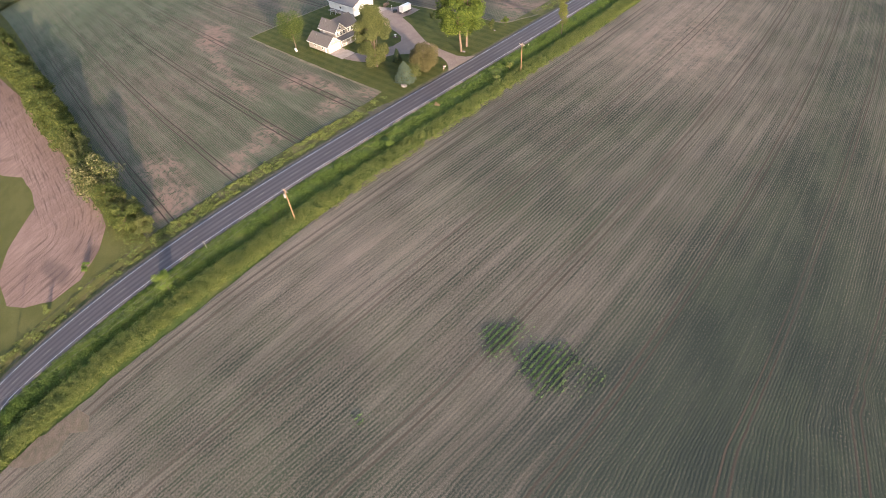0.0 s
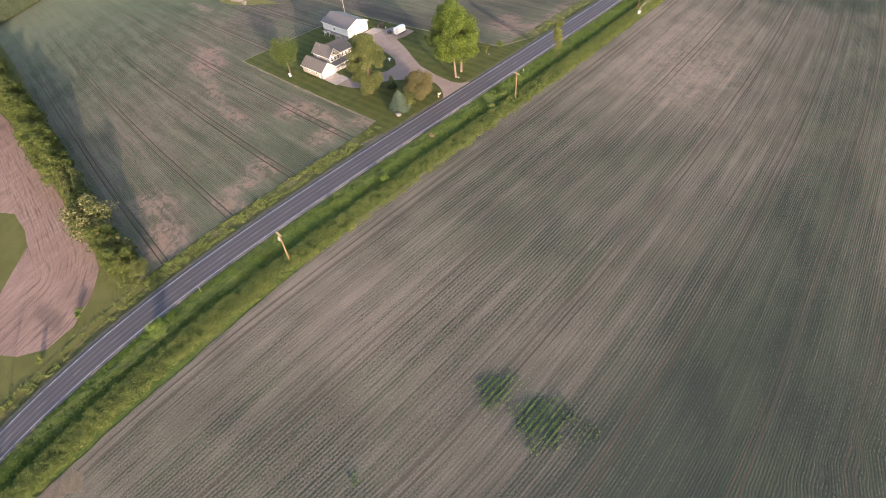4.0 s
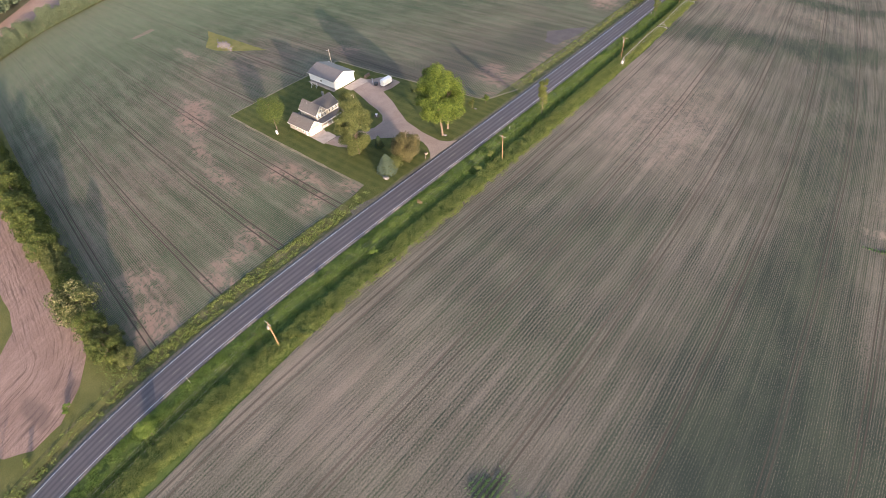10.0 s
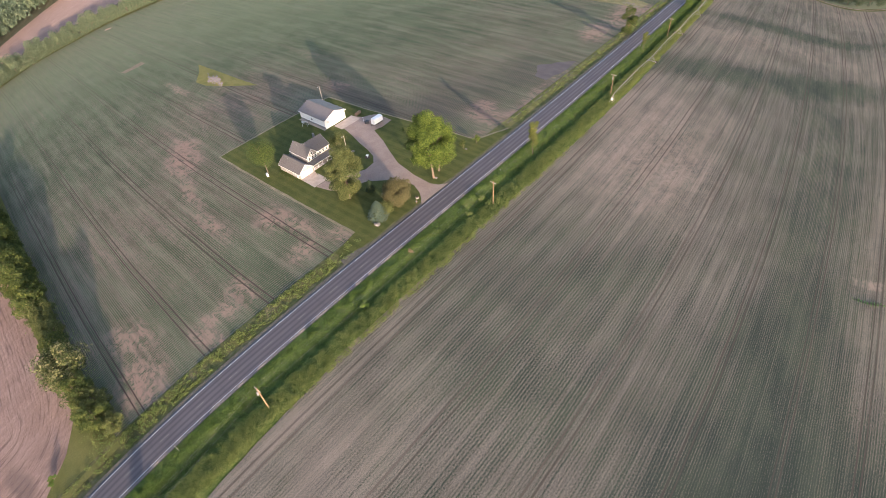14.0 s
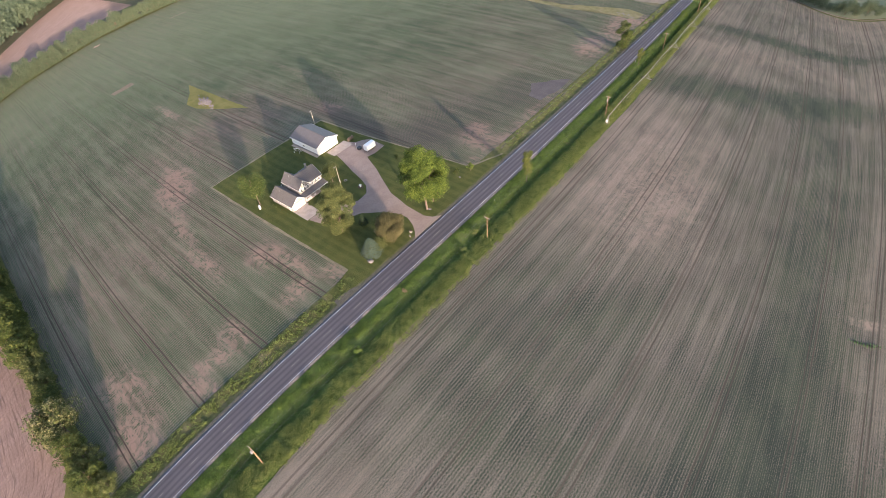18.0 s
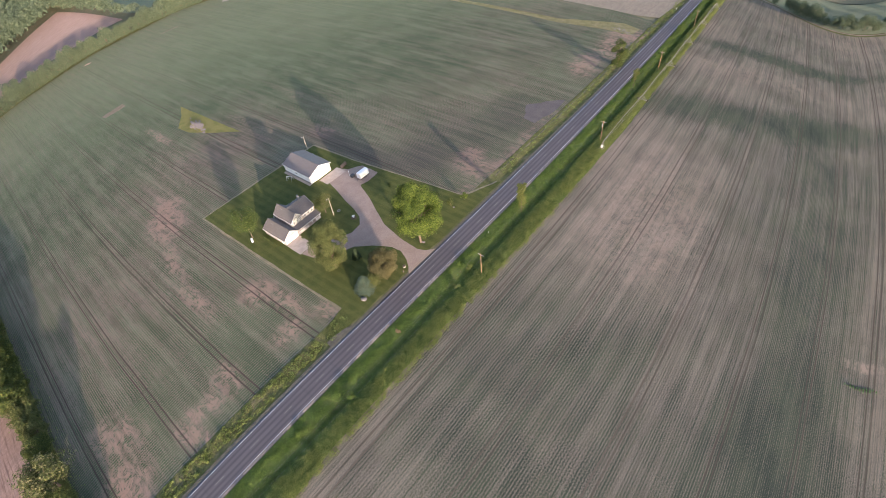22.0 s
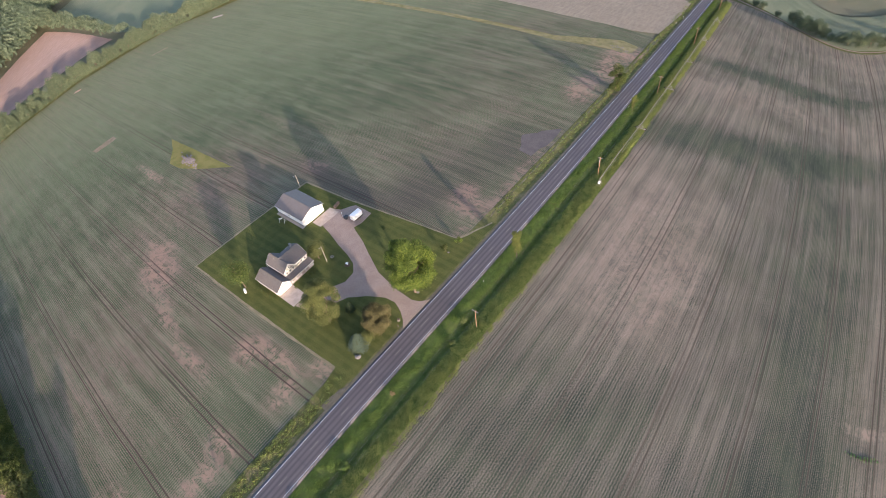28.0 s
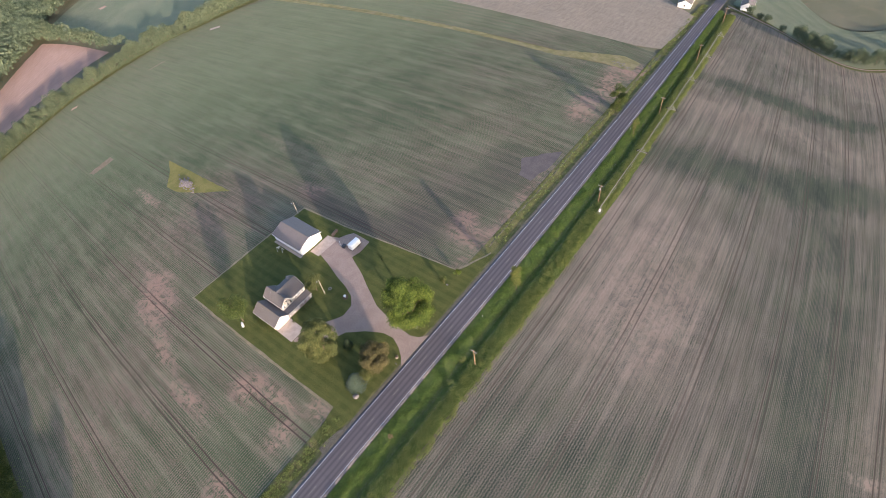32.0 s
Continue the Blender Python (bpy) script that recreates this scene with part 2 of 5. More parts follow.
    # paler towards the far end: distance haze put into the crop colour
    if north:
        c = m.mix(m.math("MULTIPLY", m.ramp(m.math("ADD", pn, m.math("MULTIPLY", ps, 0.35)), north[0], north[1]), m.math("ADD", 0.42, m.math("MULTIPLY", streak, 0.4))), c, north[2])
    # darker patches: moist soil in the west, painted shade in the south field
    for s, n, rs, rn, turn, edge, wb, amount in damp_and_shade:
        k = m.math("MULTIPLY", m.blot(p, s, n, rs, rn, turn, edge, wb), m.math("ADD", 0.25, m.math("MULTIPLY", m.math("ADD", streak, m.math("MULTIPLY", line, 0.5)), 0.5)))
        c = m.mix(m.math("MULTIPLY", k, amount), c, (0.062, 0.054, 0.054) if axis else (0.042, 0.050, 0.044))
    if lane is not None:
        wear = m.noise(0.02, 3, 0.6, p, 0.3, 0.6)
        if axis == 0:
            lane = m.math("MULTIPLY", lane, m.math("ADD", 0.68, m.math("MULTIPLY", m.ramp(over, -58.0, -92.0), 0.32)))
        else:
            lane = m.math("MULTIPLY", lane, m.math("SUBTRACT", 1.0, m.math("MULTIPLY", m.ramp(pn, 80.0, 240.0), 0.7)))
        c = m.mix(m.math("MULTIPLY", lane, m.math("ADD", 0.6, m.math("MULTIPLY", wear, 0.38))), c, tuple(x * 0.34 for x in soil))
    h = m.math("ADD", m.math("MULTIPLY", m.math("MULTIPLY", line, clamp), 0.10), m.math("MULTIPLY", fine, 0.14))
    return m.done(c, 0.95, bump=h, height=0.22, spec=0.1)


def ploughed(name, soil, soil2, dark_tone, turn, blots=(), arc=None):
    m = Nodes(name)
    p = m.plan()
    mp = m.node("ShaderNodeMapping", Vector=p)
    mp.inputs["Rotation"].default_value = (0, 0, radians(turn))
    ps, pn = m.split(mp.outputs[0])
    wob = m.node("ShaderNodeTexNoise", Vector=p, Scale=0.035, Detail=3.0)
    pn = m.math("ADD", pn, m.math("MULTIPLY", wob.outputs[0], 14.0))
    along = ps
    if arc:
        qs, qn = m.split(p)
        a = m.math("MAXIMUM", m.math("SUBTRACT", qs, arc[0]), 0.0)
        b = m.math("MAXIMUM", m.math("SUBTRACT", arc[1], qn), 0.0)
        pn = m.math("SQRT", m.math("ADD", m.math("MULTIPLY", a, a), m.math("MULTIPLY", b, b)))
        pn = m.math("ADD", pn, m.math("MULTIPLY", wob.outputs[0], 2.0))
        along = m.math("ADD", qs, qn)
    wave = m.math("MULTIPLY_ADD", m.math("SINE", m.math("MULTIPLY", pn, 4.5 if arc else 9.0)), 0.5)
    cut = m.node("ShaderNodeTexNoise", Vector=m.node("ShaderNodeCombineXYZ", X=m.math("MULTIPLY", pn, 0.9), Y=m.math("MULTIPLY", along, 0.06)).outputs[0], Scale=1.0, Detail=4.0, Roughness=0.7)
    fine = m.noise(1.6, 4, 0.7, p, 0.3, 0.7)
    c = m.mix(m.noise(0.06, 4, 0.6, p), soil, soil2)
    c = m.mix(m.math("MULTIPLY", m.ramp(wave, -0.4, 0.5), 0.22), c, tuple(x * 0.6 for x in soil))
    c = m.mix(m.math("MULTIPLY", fine, 0.35), c, tuple(min(1, x * 1.4) for x in soil2))
    c = m.mix(m.math("MULTIPLY", m.ramp(cut.outputs[0], 0.5, 0.66), 0.75 if arc else 0.3), c, tuple(x * 0.45 for x in soil))
    c = m.mix(m.math("MULTIPLY", m.noise(0.5, 5, 0.7, p, 0.35, 0.65, (0.25, 1, 1)), 0.4), c, tuple(x * 0.6 for x in soil))
    # blots mix the soil towards a darker tone
    for s, n, rs, rn, tn, edge, wb, amount in blots:
        c = m.mix(m.math("MULTIPLY", m.blot(p, s, n, rs, rn, tn, edge, wb), amount), c, dark_tone)
    return m.done(c, 0.95, bump=m.math("ADD", m.math("MULTIPLY", wave, 0.4), fine), height=0.1, spec=0.1)


def turf(name, dark, light, stripes=None, scale=0.25, straw=None):
    m = Nodes(name)
    p = m.plan()
    c = m.mix(m.noise(scale, 4, 0.6, p), dark, light)
    c = m.mix(m.math("MULTIPLY", m.noise(2.5, 3, 0.7, p), 0.45), c, tuple(x * 0.6 for x in dark))
    if straw:
        c = m.mix(m.math("MULTIPLY", m.noise(0.11, 5, 0.65, p, 0.5, 0.75), 0.7), c, straw)
    if stripes:
        ps, pn = m.split(p)
        w = m.math("SINE", m.math("MULTIPLY", ps if stripes > 0 else pn, 2 * math.pi / abs(stripes)))
        c = m.mix(m.math("MULTIPLY", m.ramp(w, -0.4, 0.4), 0.22), c, tuple(min(1, x * 1.35) for x in light))
    return m.done(c, 0.95, bump=m.noise(3.0, 3, 0.7, p), height=0.12, spec=0.1)


SOIL, SOIL2 = (0.234, 0.189, 0.150), (0.296, 0.239, 0.192)
# cross bands and dark middle: soft cast shade put into the crop colour
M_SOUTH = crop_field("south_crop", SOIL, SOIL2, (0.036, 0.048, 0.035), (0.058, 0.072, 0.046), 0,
                     (-26.6, -50.5, -74.9, -100.3, -127.9, -150.5), 0.27,
                     [(36, -95, 96, 25, 9, 0.7, 24, 0.24), (250, -95, 130, 100, 0, 0.8, 30, 0.24), (172, -80, 12, 80, 22.7, 0.7, 10, 0.62), (264, -85, 8, 70, 16.7, 0.8, 8, 0.62),
                      (-66, -150, 82, 45, 14, 0.6, 14, 1.1), (-150, -70, 60, 30, 0, 0.8, 14, 0.22), (75, -143, 90, 9, 4, 0.8, 10, -0.2),
                      (70, -52, 36, 22, 6, 0.8, 16, -0.38), (222, -70, 12, 60, 18, 0.7, 10, -0.25),
                      (62, -125, 42, 24, 0, 0.8, 14, 0.5), (140, -125, 50, 26, 0, 0.8, 14, 0.4), (330, -90, 90, 110, 0, 0.8, 20, 0.06), (-40, -28, 60, 6, 0, 0.8, 8, 0.2), (-125, -60, 36, 30, 8, 0.8, 14, 0.30), (-14, -55, 48, 24, 4, 0.8, 14, 0.55), (-84, -128, 60, 30, 8, 0.7, 14, 0.45), (22, -152, 60, 12, 4, 0.7, 10, -0.15), (51, -146, 2.2, 7, 0, 0.8, 3, -0.8)], 0.35, 0.76,
                     # further darkening put into the colour: soft shade and dense crop
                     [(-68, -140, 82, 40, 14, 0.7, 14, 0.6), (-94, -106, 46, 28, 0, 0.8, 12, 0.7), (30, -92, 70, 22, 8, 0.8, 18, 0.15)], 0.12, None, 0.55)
M_WEST = crop_field("west_crop", (0.210, 0.157, 0.129), (0.268, 0.199, 0.164), (0.047, 0.075, 0.039), (0.074, 0.104, 0.057), 1,
                    (-102.3, -77.3, -53.9, -30.4, -6, 18, 42), 0.24,
                    [(-29, 97, 7, 12, -35, 0.9, 8, -1.35), (-40, 74, 3, 14, -18, 0.95, 6, -0.8), (-46, 50, 3, 10, 0, 0.9, 4, -0.95), (-30.5, 34, 5.5, 5.5, 0, 0.9, 6, -1.25),
                     (-27.5, 23, 3.4, 9, 0, 0.9, 5, -1.2), (-34, 15.5, 6.5, 3.4, 0, 0.9, 5, -1.2), (-22.5, 11, 4, 4, 0, 0.8, 6, -1.1),
                     (-57, 18, 4.6, 6.5, -20, 0.9, 6, -1.15), (-66, 15.5, 9, 3, 0, 0.9, 5, -1.05), (-73.5, 9, 3.2, 7.5, 15, 0.9, 5, -1.2),
                     (-93, 30, 9, 7, -40, 0.9, 6, -1.1), (-97.5, 15.5, 7.5, 7.5, 0, 0.9, 6, -1.5), (-68, 66, 34, 32, 10, 0.9, 20, -0.24), (14, 118, 36, 26, 0, 0.9, 20, -0.40),
                     (80, 9, 36, 3, 0, 0.7, 8, -0.8), (67, 21, 5, 5, 20, 0.7, 6, -1.25), (60, 16, 6, 9, -20, 0.9, 8, -1.1), 
                     (166, 17, 15, 7, 8, 0.7, 10, -1.2), (195, 16, 22, 8, 8, 0.7, 12, -1.1), (213, 12, 13, 10, 0, 0.7, 8, -1.3), (4, 158, 3, 14, 0, 0.7, 8, -1.0),
                     (48, 84, 8, 5, -60, 0.7, 8, -0.8), (66, 122, 3, 18, 0, 0.7, 8, -0.6), (120, 170, 90, 80, 0, 0.7, 30, 0.42),
                     (-20, 200, 60, 60, 0, 0.8, 30, 0.22)], 0.77, 0.72,
                    [(42, 82, 7, 14, -5, 0.8, 8, 0.7), (43.5, 56, 6, 20, 0, 0.8, 8, 0.9), (54, 34, 9, 9, 30, 0.8, 6, 0.8), (18, 112, 22, 14, 0, 0.9, 12, 0.5),
                     (104, 22, 12, 9, 30, 0.8, 8, 0.5), (76, 30, 30, 16, -20, 0.9, 12, 0.6)], 0.30, (120.0, 280.0, (0.176, 0.196, 0.116)), 0.92)
M_FALLOW = ploughed("fallow_soil", (0.29, 0.192, 0.155), (0.36, 0.245, 0.20), (0.14, 0.10, 0.085), 62,
                    [(-140, 20, 3, 8, 20, 0.5, 3, 0.6), (-128, 16, 4, 3, 0, 0.6, 2, 0.5), (-125, 200, 30, 60, 0, 0.6, 15, 0.3)], arc=(-141.0, 38.0))
M_DRYSOIL = turf("dry_corner_soil", (0.20, 0.17, 0.12), (0.27, 0.21, 0.165), None, 0.5)
# darker lower zone: the tree row's shadow put into the soil colour
M_PINK = ploughed("dry_hill_soil", (0.45, 0.30, 0.235), (0.49, 0.335, 0.27), (0.19, 0.145, 0.135), 10, [(15, 398, 90, 15, -14, 0.5, 10, 0.65)])
M_FARBROWN = ploughed("far_tilled_soil", (0.27, 0.228, 0.180), (0.30, 0.255, 0.20), (0.2, 0.15, 0.12), 90, [])
M_LAWN = turf("mown_lawn", (0.068, 0.084, 0.026), (0.100, 0.108, 0.034), 3.2)
M_MOWN = turf("olive_mown_grass", (0.145, 0.150, 0.050), (0.185, 0.178, 0.064), None, 0.12)
M_VERGE = turf("rough_verge_grass", (0.092, 0.138, 0.036), (0.138, 0.176, 0.050), None, 0.3, (0.20, 0.19, 0.07))
M_NVERGE = turf("dry_roadside_grass", (0.095, 0.110, 0.040), (0.150, 0.145, 0.065), None, 0.4, (0.25, 0.20, 0.13))
M_WATERWAY = turf("pale_waterway_grass", (0.185, 0.180, 0.085), (0.275, 0.245, 0.130), None, 0.25, (0.30, 0.25, 0.18))
M_ISLAND = turf("grass_island", (0.165, 0.168, 0.055), (0.235, 0.212, 0.082), None, 0.2)
M_BASE = turf("open_grassland", (0.150, 0.155, 0.098), (0.195, 0.185, 0.125), None, 0.02, (0.22, 0.18, 0.12))
# lightened and greyed: distance haze is mixed into this colour
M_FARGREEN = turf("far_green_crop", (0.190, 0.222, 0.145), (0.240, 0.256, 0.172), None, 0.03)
M_STUBBLE = turf("pale_field_margin", (0.20, 0.180, 0.125), (0.29, 0.245, 0.175), None, 0.4)


def asphalt_material():
    m = Nodes("worn_asphalt")
    p = m.plan()
    ps, pn = m.split(p)
    c = m.mix(m.noise(0.35, 4, 0.6, p, stretch=(0.15, 1, 1)), (0.094, 0.080, 0.087), (0.118, 0.102, 0.109))
    for off in (-1.0, -2.3, -3.8, -5.1):
        d = m.math("ABSOLUTE", m.math("SUBTRACT", pn, off))
        c = m.mix(m.math("MULTIPLY", m.ramp(d, 0.5, 0.1), 0.75), c, (0.052, 0.045, 0.052))
    c = m.mix(m.math("MULTIPLY", m.noise(14, 2, 0.7, p), 0.3), c, (0.088, 0.080, 0.084))
    edge = m.ramp(m.math("ABSOLUTE", m.math("ADD", pn, 3.05)), 3.18, 3.36)
    c = m.mix(m.math("MULTIPLY", edge, 0.6), c, (0.125, 0.114, 0.116))
    across = m.noise(0.5, 2, 0.5, p, 0.60, 0.66, (1.0, 0.02, 1))
    c = m.mix(m.math("MULTIPLY", across, 0.25), c, (0.05, 0.047, 0.052))
    return m.done(c, 0.8, bump=m.noise(20, 2, 0.7, p), height=0.01)


M_ROAD = asphalt_material()
M_SHOULDER = turf("gravel_shoulder", (0.110, 0.104, 0.085), (0.150, 0.136, 0.112), None, 0.8)
M_DRIVE = turf("gravel_drive", (0.31, 0.24, 0.21), (0.36, 0.285, 0.25), None, 0.25)
M_LINE = plain("white_road_paint", (0.52, 0.52, 0.53), 0.6, vary=0.2, scale=0.8)
M_YELLOW = plain("faded_centre_paint", (0.20, 0.185, 0.16), 0.6, vary=0.2, scale=0.8)
M_CONCRETE = plain("pale_concrete", (0.37, 0.31, 0.27), 0.85, vary=0.12, scale=0.6)
M_WET = turf("damp_soil", (0.115, 0.105, 0.110), (0.150, 0.135, 0.135), None, 0.25)


def ribbed(name, colour, pitch, axis, rough=0.45, deep=0.03, metal=0.0, vary=0.06):
    """Boards, siding or ribbed steel: grooves every pitch metres along an axis of the thing."""
    m = Nodes(name)
    p = m.solid()
    q = m.node("ShaderNodeSeparateXYZ", Vector=p).outputs[axis]
    w = m.math("SINE", m.math("MULTIPLY", q, 2 * math.pi / pitch))
    c = m.mix(m.noise(0.7, 4), tuple(x * (1 - vary) for x in colour), colour)
    c = m.mix(m.math("MULTIPLY", m.ramp(w, 0.75, 1.0), 0.25), c, tuple(x * 0.55 for x in colour))
    return m.done(c, rough, metal, bump=m.ramp(w, 0.6, 1.0), height=-deep)


def shingle_material():
    m = Nodes("weathered_shingles")
    p = m.solid()
    br = m.node("ShaderNodeTexBrick", Vector=p, Scale=2.2)
    br.inputs["Color1"].default_value = (0.118, 0.108, 0.106, 1)
    br.inputs["Color2"].default_value = (0.150, 0.136, 0.132, 1)
    br.inputs["Mortar"].default_value = (0.09, 0.075, 0.07, 1)
    c = m.mix(m.math("MULTIPLY", m.noise(0.5, 4), 0.5), br.outputs[0], (0.128, 0.117, 0.115))
    return m.done(c, 0.9, bump=m.noise(12, 2), height=0.02)


M_SHINGLE = shingle_material()
M_SIDING = ribbed("taupe_lap_siding", (0.36, 0.325, 0.29), 0.2, 2)
M_WHITE = plain("white_painted_trim", (0.80, 0.79, 0.77), 0.5, vary=0.05)
M_STEEL = ribbed("white_ribbed_steel", (0.80, 0.79, 0.78), 0.3, 1, 0.4, 0.02)
M_STEELX = ribbed("white_ribbed_steel_gable", (0.82, 0.81, 0.79), 0.3, 0, 0.4, 0.02)
M_ROOFSTEEL = ribbed("grey_brown_steel_roof", (0.150, 0.128, 0.120), 0.45, 1, 0.5, 0.02, 0.0)
M_WAINSCOT = plain("dark_grey_wainscot", (0.20, 0.19, 0.19), 0.6)
M_GLASS = Nodes("dark_window_glass").done((0.02, 0.023, 0.028), 0.08, spec=0.6)
M_DOOR = plain("dark_red_door", (0.13, 0.05, 0.04), 0.5)
M_POLE = plain("weathered_pole_wood", (0.34, 0.205, 0.115), 0.9, vary=0.25, scale=4)
M_GREYPOLE = plain("pale_grey_post", (0.42, 0.37, 0.30), 0.8, vary=0.2, scale=4)
M_GALV = plain("galvanised_steel", (0.36, 0.35, 0.34), 0.5, 0.4, vary=0.1)
M_RUBBER = plain("black_rubber", (0.025, 0.025, 0.026), 0.8)
M_DARK = plain("dark_charcoal_paint", (0.05, 0.05, 0.055), 0.6)
M_TRAILER = plain("white_trailer_skin", (0.82, 0.82, 0.82), 0.35, vary=0.04)
M_ROCK = plain("pale_field_stone", (0.19, 0.172, 0.172), 0.9, vary=0.35, scale=1.2)
M_MULCH = plain("dark_brown_mulch", (0.085, 0.055, 0.042), 0.95, vary=0.3)
M_PORCELAIN = plain("grey_glazed_porcelain", (0.5, 0.48, 0.46), 0.3)
M_ORANGE = plain("orange_marker_plastic", (0.6, 0.2, 0.05), 0.5)


# ---- making meshes ----
def mesh_object(name, verts, faces, material, parent=None, uv=None, smooth=False):
    me = bpy.data.meshes.new(name)
    me.from_pydata([tuple(v) for v in verts], [], faces)
    if uv is not None:
        layer = me.uv_layers.new(name="plan")
        idx = np.empty(len(me.loops), dtype=np.int32)
        me.loops.foreach_get("vertex_index", idx)
        layer.data.foreach_set("uv", np.asarray(uv, dtype=np.float32)[idx].ravel())
    if smooth:
        me.polygons.foreach_set("use_smooth", [True] * len(me.polygons))
    if material:
        me.materials.append(material)
    me.update()
    ob = new(name, me)
    if parent:
        ob.parent = parent
    return ob


def sheet(name, outline, material, up, cell, label, category, relief_on=False, edge=0.0):
    """A piece of ground with this outline in plan metres, laid over the land."""
    bm = bmesh.new()
    if edge:
        fine = []
        for (a, b), (c, d) in zip(outline, outline[1:] + outline[:1]):
            k = max(1, int(math.hypot(c - a, d - b) / 3))
            fine += [(a + (c - a) * i / k + (edge * (random.random() - 0.5) if i else 0), b + (d - b) * i / k + (edge * (random.random() - 0.5) if i else 0)) for i in range(k)]
        outline = fine
    face = bm.faces.new([bm.verts.new((a, b, 0)) for a, b in outline])
    face.normal_update()
    bmesh.ops.triangulate(bm, faces=[face])
    lo = [min(p[i] for p in outline) for i in (0, 1)]
    hi = [max(p[i] for p in outline) for i in (0, 1)]
    for i in (0, 1):
        k = max(1, round((hi[i] - lo[i]) / cell))
        for j in range(1, k):
            co, no = [0, 0, 0], [0, 0, 0]
            co[i], no[i] = lo[i] + (hi[i] - lo[i]) * j / k, 1
            bmesh.ops.bisect_plane(bm, geom=bm.verts[:] + bm.edges[:] + bm.faces[:], plane_co=co, plane_no=no)
    flat = np.array([v.co[:2] for v in bm.verts])
    place = land(flat[:, 0], flat[:, 1])
    place[:, 2] += up + (relief(flat[:, 0], flat[:, 1]) if relief_on else 0)
    bm.verts.index_update()
    bm.normal_update()
    faces = [[v.index for v in (f.verts if f.normal.z > 0 else reversed(f.verts))] for f in bm.faces]
    bm.free()
    ob = mesh_object(name, place, faces, material, uv=flat, smooth=True)
    return tagged(ob, label, category, kind="structure")


def band(name, n0, n1, s0, s1, material, up, step, label="", category="", parent=None, crown=0.0, thick=0.0, lanes=4, rel=False):
    """A strip along the road between two offsets."""
    ss = np.arange(s0, s1 + step / 2, step)
    nn = np.linspace(n0, n1, lanes + 1)
    S, N = np.meshgrid(ss, nn, indexing="ij")
    P = land(S, N)
    P[..., 2] += up + crown * (1 - ((N - (n0 + n1) / 2) / ((n1 - n0) / 2)) ** 2)
    if rel:
        P[..., 2] += relief(S, N)
    w = lanes + 1
    flip = n1 < n0
    faces = []
    for i in range(len(ss) - 1):
        for j in range(lanes):
            q = [i * w + j, (i + 1) * w + j, (i + 1) * w + j + 1, i * w + j + 1]
            faces.append(q[::-1] if flip else q)
    verts, uv = P.reshape(-1, 3), np.stack([S, N], -1).reshape(-1, 2)
    if thick:
        k = len(verts)
        verts = np.concatenate([verts, verts - [0, 0, thick]])
        uv = np.concatenate([uv, uv])
        for j in (0, lanes):
            for i in range(len(ss) - 1):
                a, b = i * w + j, (i + 1) * w + j
                faces.append([a, a + k, b + k, b] if (j == 0) != flip else [a, b, b + k, a + k])
    ob = mesh_object(name, verts, faces, material, parent, uv, True)
    if label or category:
        tagged(ob, label, category)
    return ob


# ---- ground ----
def graded(lo, hi, fine, coarse, far):
    core = list(np.arange(lo, hi + 0.1, fine))
    out = [hi + coarse * k * (1 + 0.12 * k) for k in range(1, far)]
    back = [lo - coarse * k * (1 + 0.12 * k) for k in range(1, far)][::-1]
    return np.array(back + core + out)


gs, gn = graded(-220, 420, 10, 60, 13), graded(-200, 420, 10, 60, 14)
gs, gn = gs[(gs > -400) & (gs < 900)], gn[(gn > -420) & (gn < 1300)]
GS, GN = np.meshgrid(gs, gn, indexing="ij")
GP = land(GS, GN)
GP[..., 2] -= 0.3
dip = (GN > -20.5) & (GN < 5.6)
GP[..., 2] -= np.where(dip, 2.2, 0)
gw = len(gn)
ga, gb = GP[1:, :-1] - GP[:-1, :-1], GP[:-1, 1:] - GP[:-1, :-1]
upright = ga[..., 0] * gb[..., 1] - ga[..., 1] * gb[..., 0] > 0
ground = mesh_object("ground", GP.reshape(-1, 3),
                     [[i * gw + j, (i + 1) * gw + j, (i + 1) * gw + j + 1, i * gw + j + 1] for i in range(len(gs) - 1) for j in range(gw - 1) if upright[i, j]],
                     M_BASE, uv=np.stack([GS, GN], -1).reshape(-1, 2), smooth=True)
tagged(ground, "open rolling grassland reaching to the horizon", "ground", kind="structure")

FX, FY = np.meshgrid(np.linspace(-6000, 6000, 41), np.linspace(-1500, 9000, 41), indexing="ij")
far_ground = mesh_object("far_ground", np.stack([FX, FY, np.full(FX.shape, -1.6)], -1).reshape(-1, 3),
                         [[i * 41 + j, (i + 1) * 41 + j, (i + 1) * 41 + j + 1, i * 41 + j + 1] for i in range(40) for j in range(40)],
                         M_BASE, uv=np.stack([FX, FY], -1).reshape(-1, 2), smooth=True)
tagged(far_ground, "distant green farmland below the horizon", "ground", kind="structure")

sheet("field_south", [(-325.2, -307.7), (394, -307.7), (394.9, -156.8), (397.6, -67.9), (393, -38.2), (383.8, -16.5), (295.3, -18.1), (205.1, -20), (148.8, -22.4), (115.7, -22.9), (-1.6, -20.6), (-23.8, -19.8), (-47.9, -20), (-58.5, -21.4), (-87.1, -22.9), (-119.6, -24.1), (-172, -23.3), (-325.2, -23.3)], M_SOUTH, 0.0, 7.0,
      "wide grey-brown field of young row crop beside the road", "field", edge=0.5)
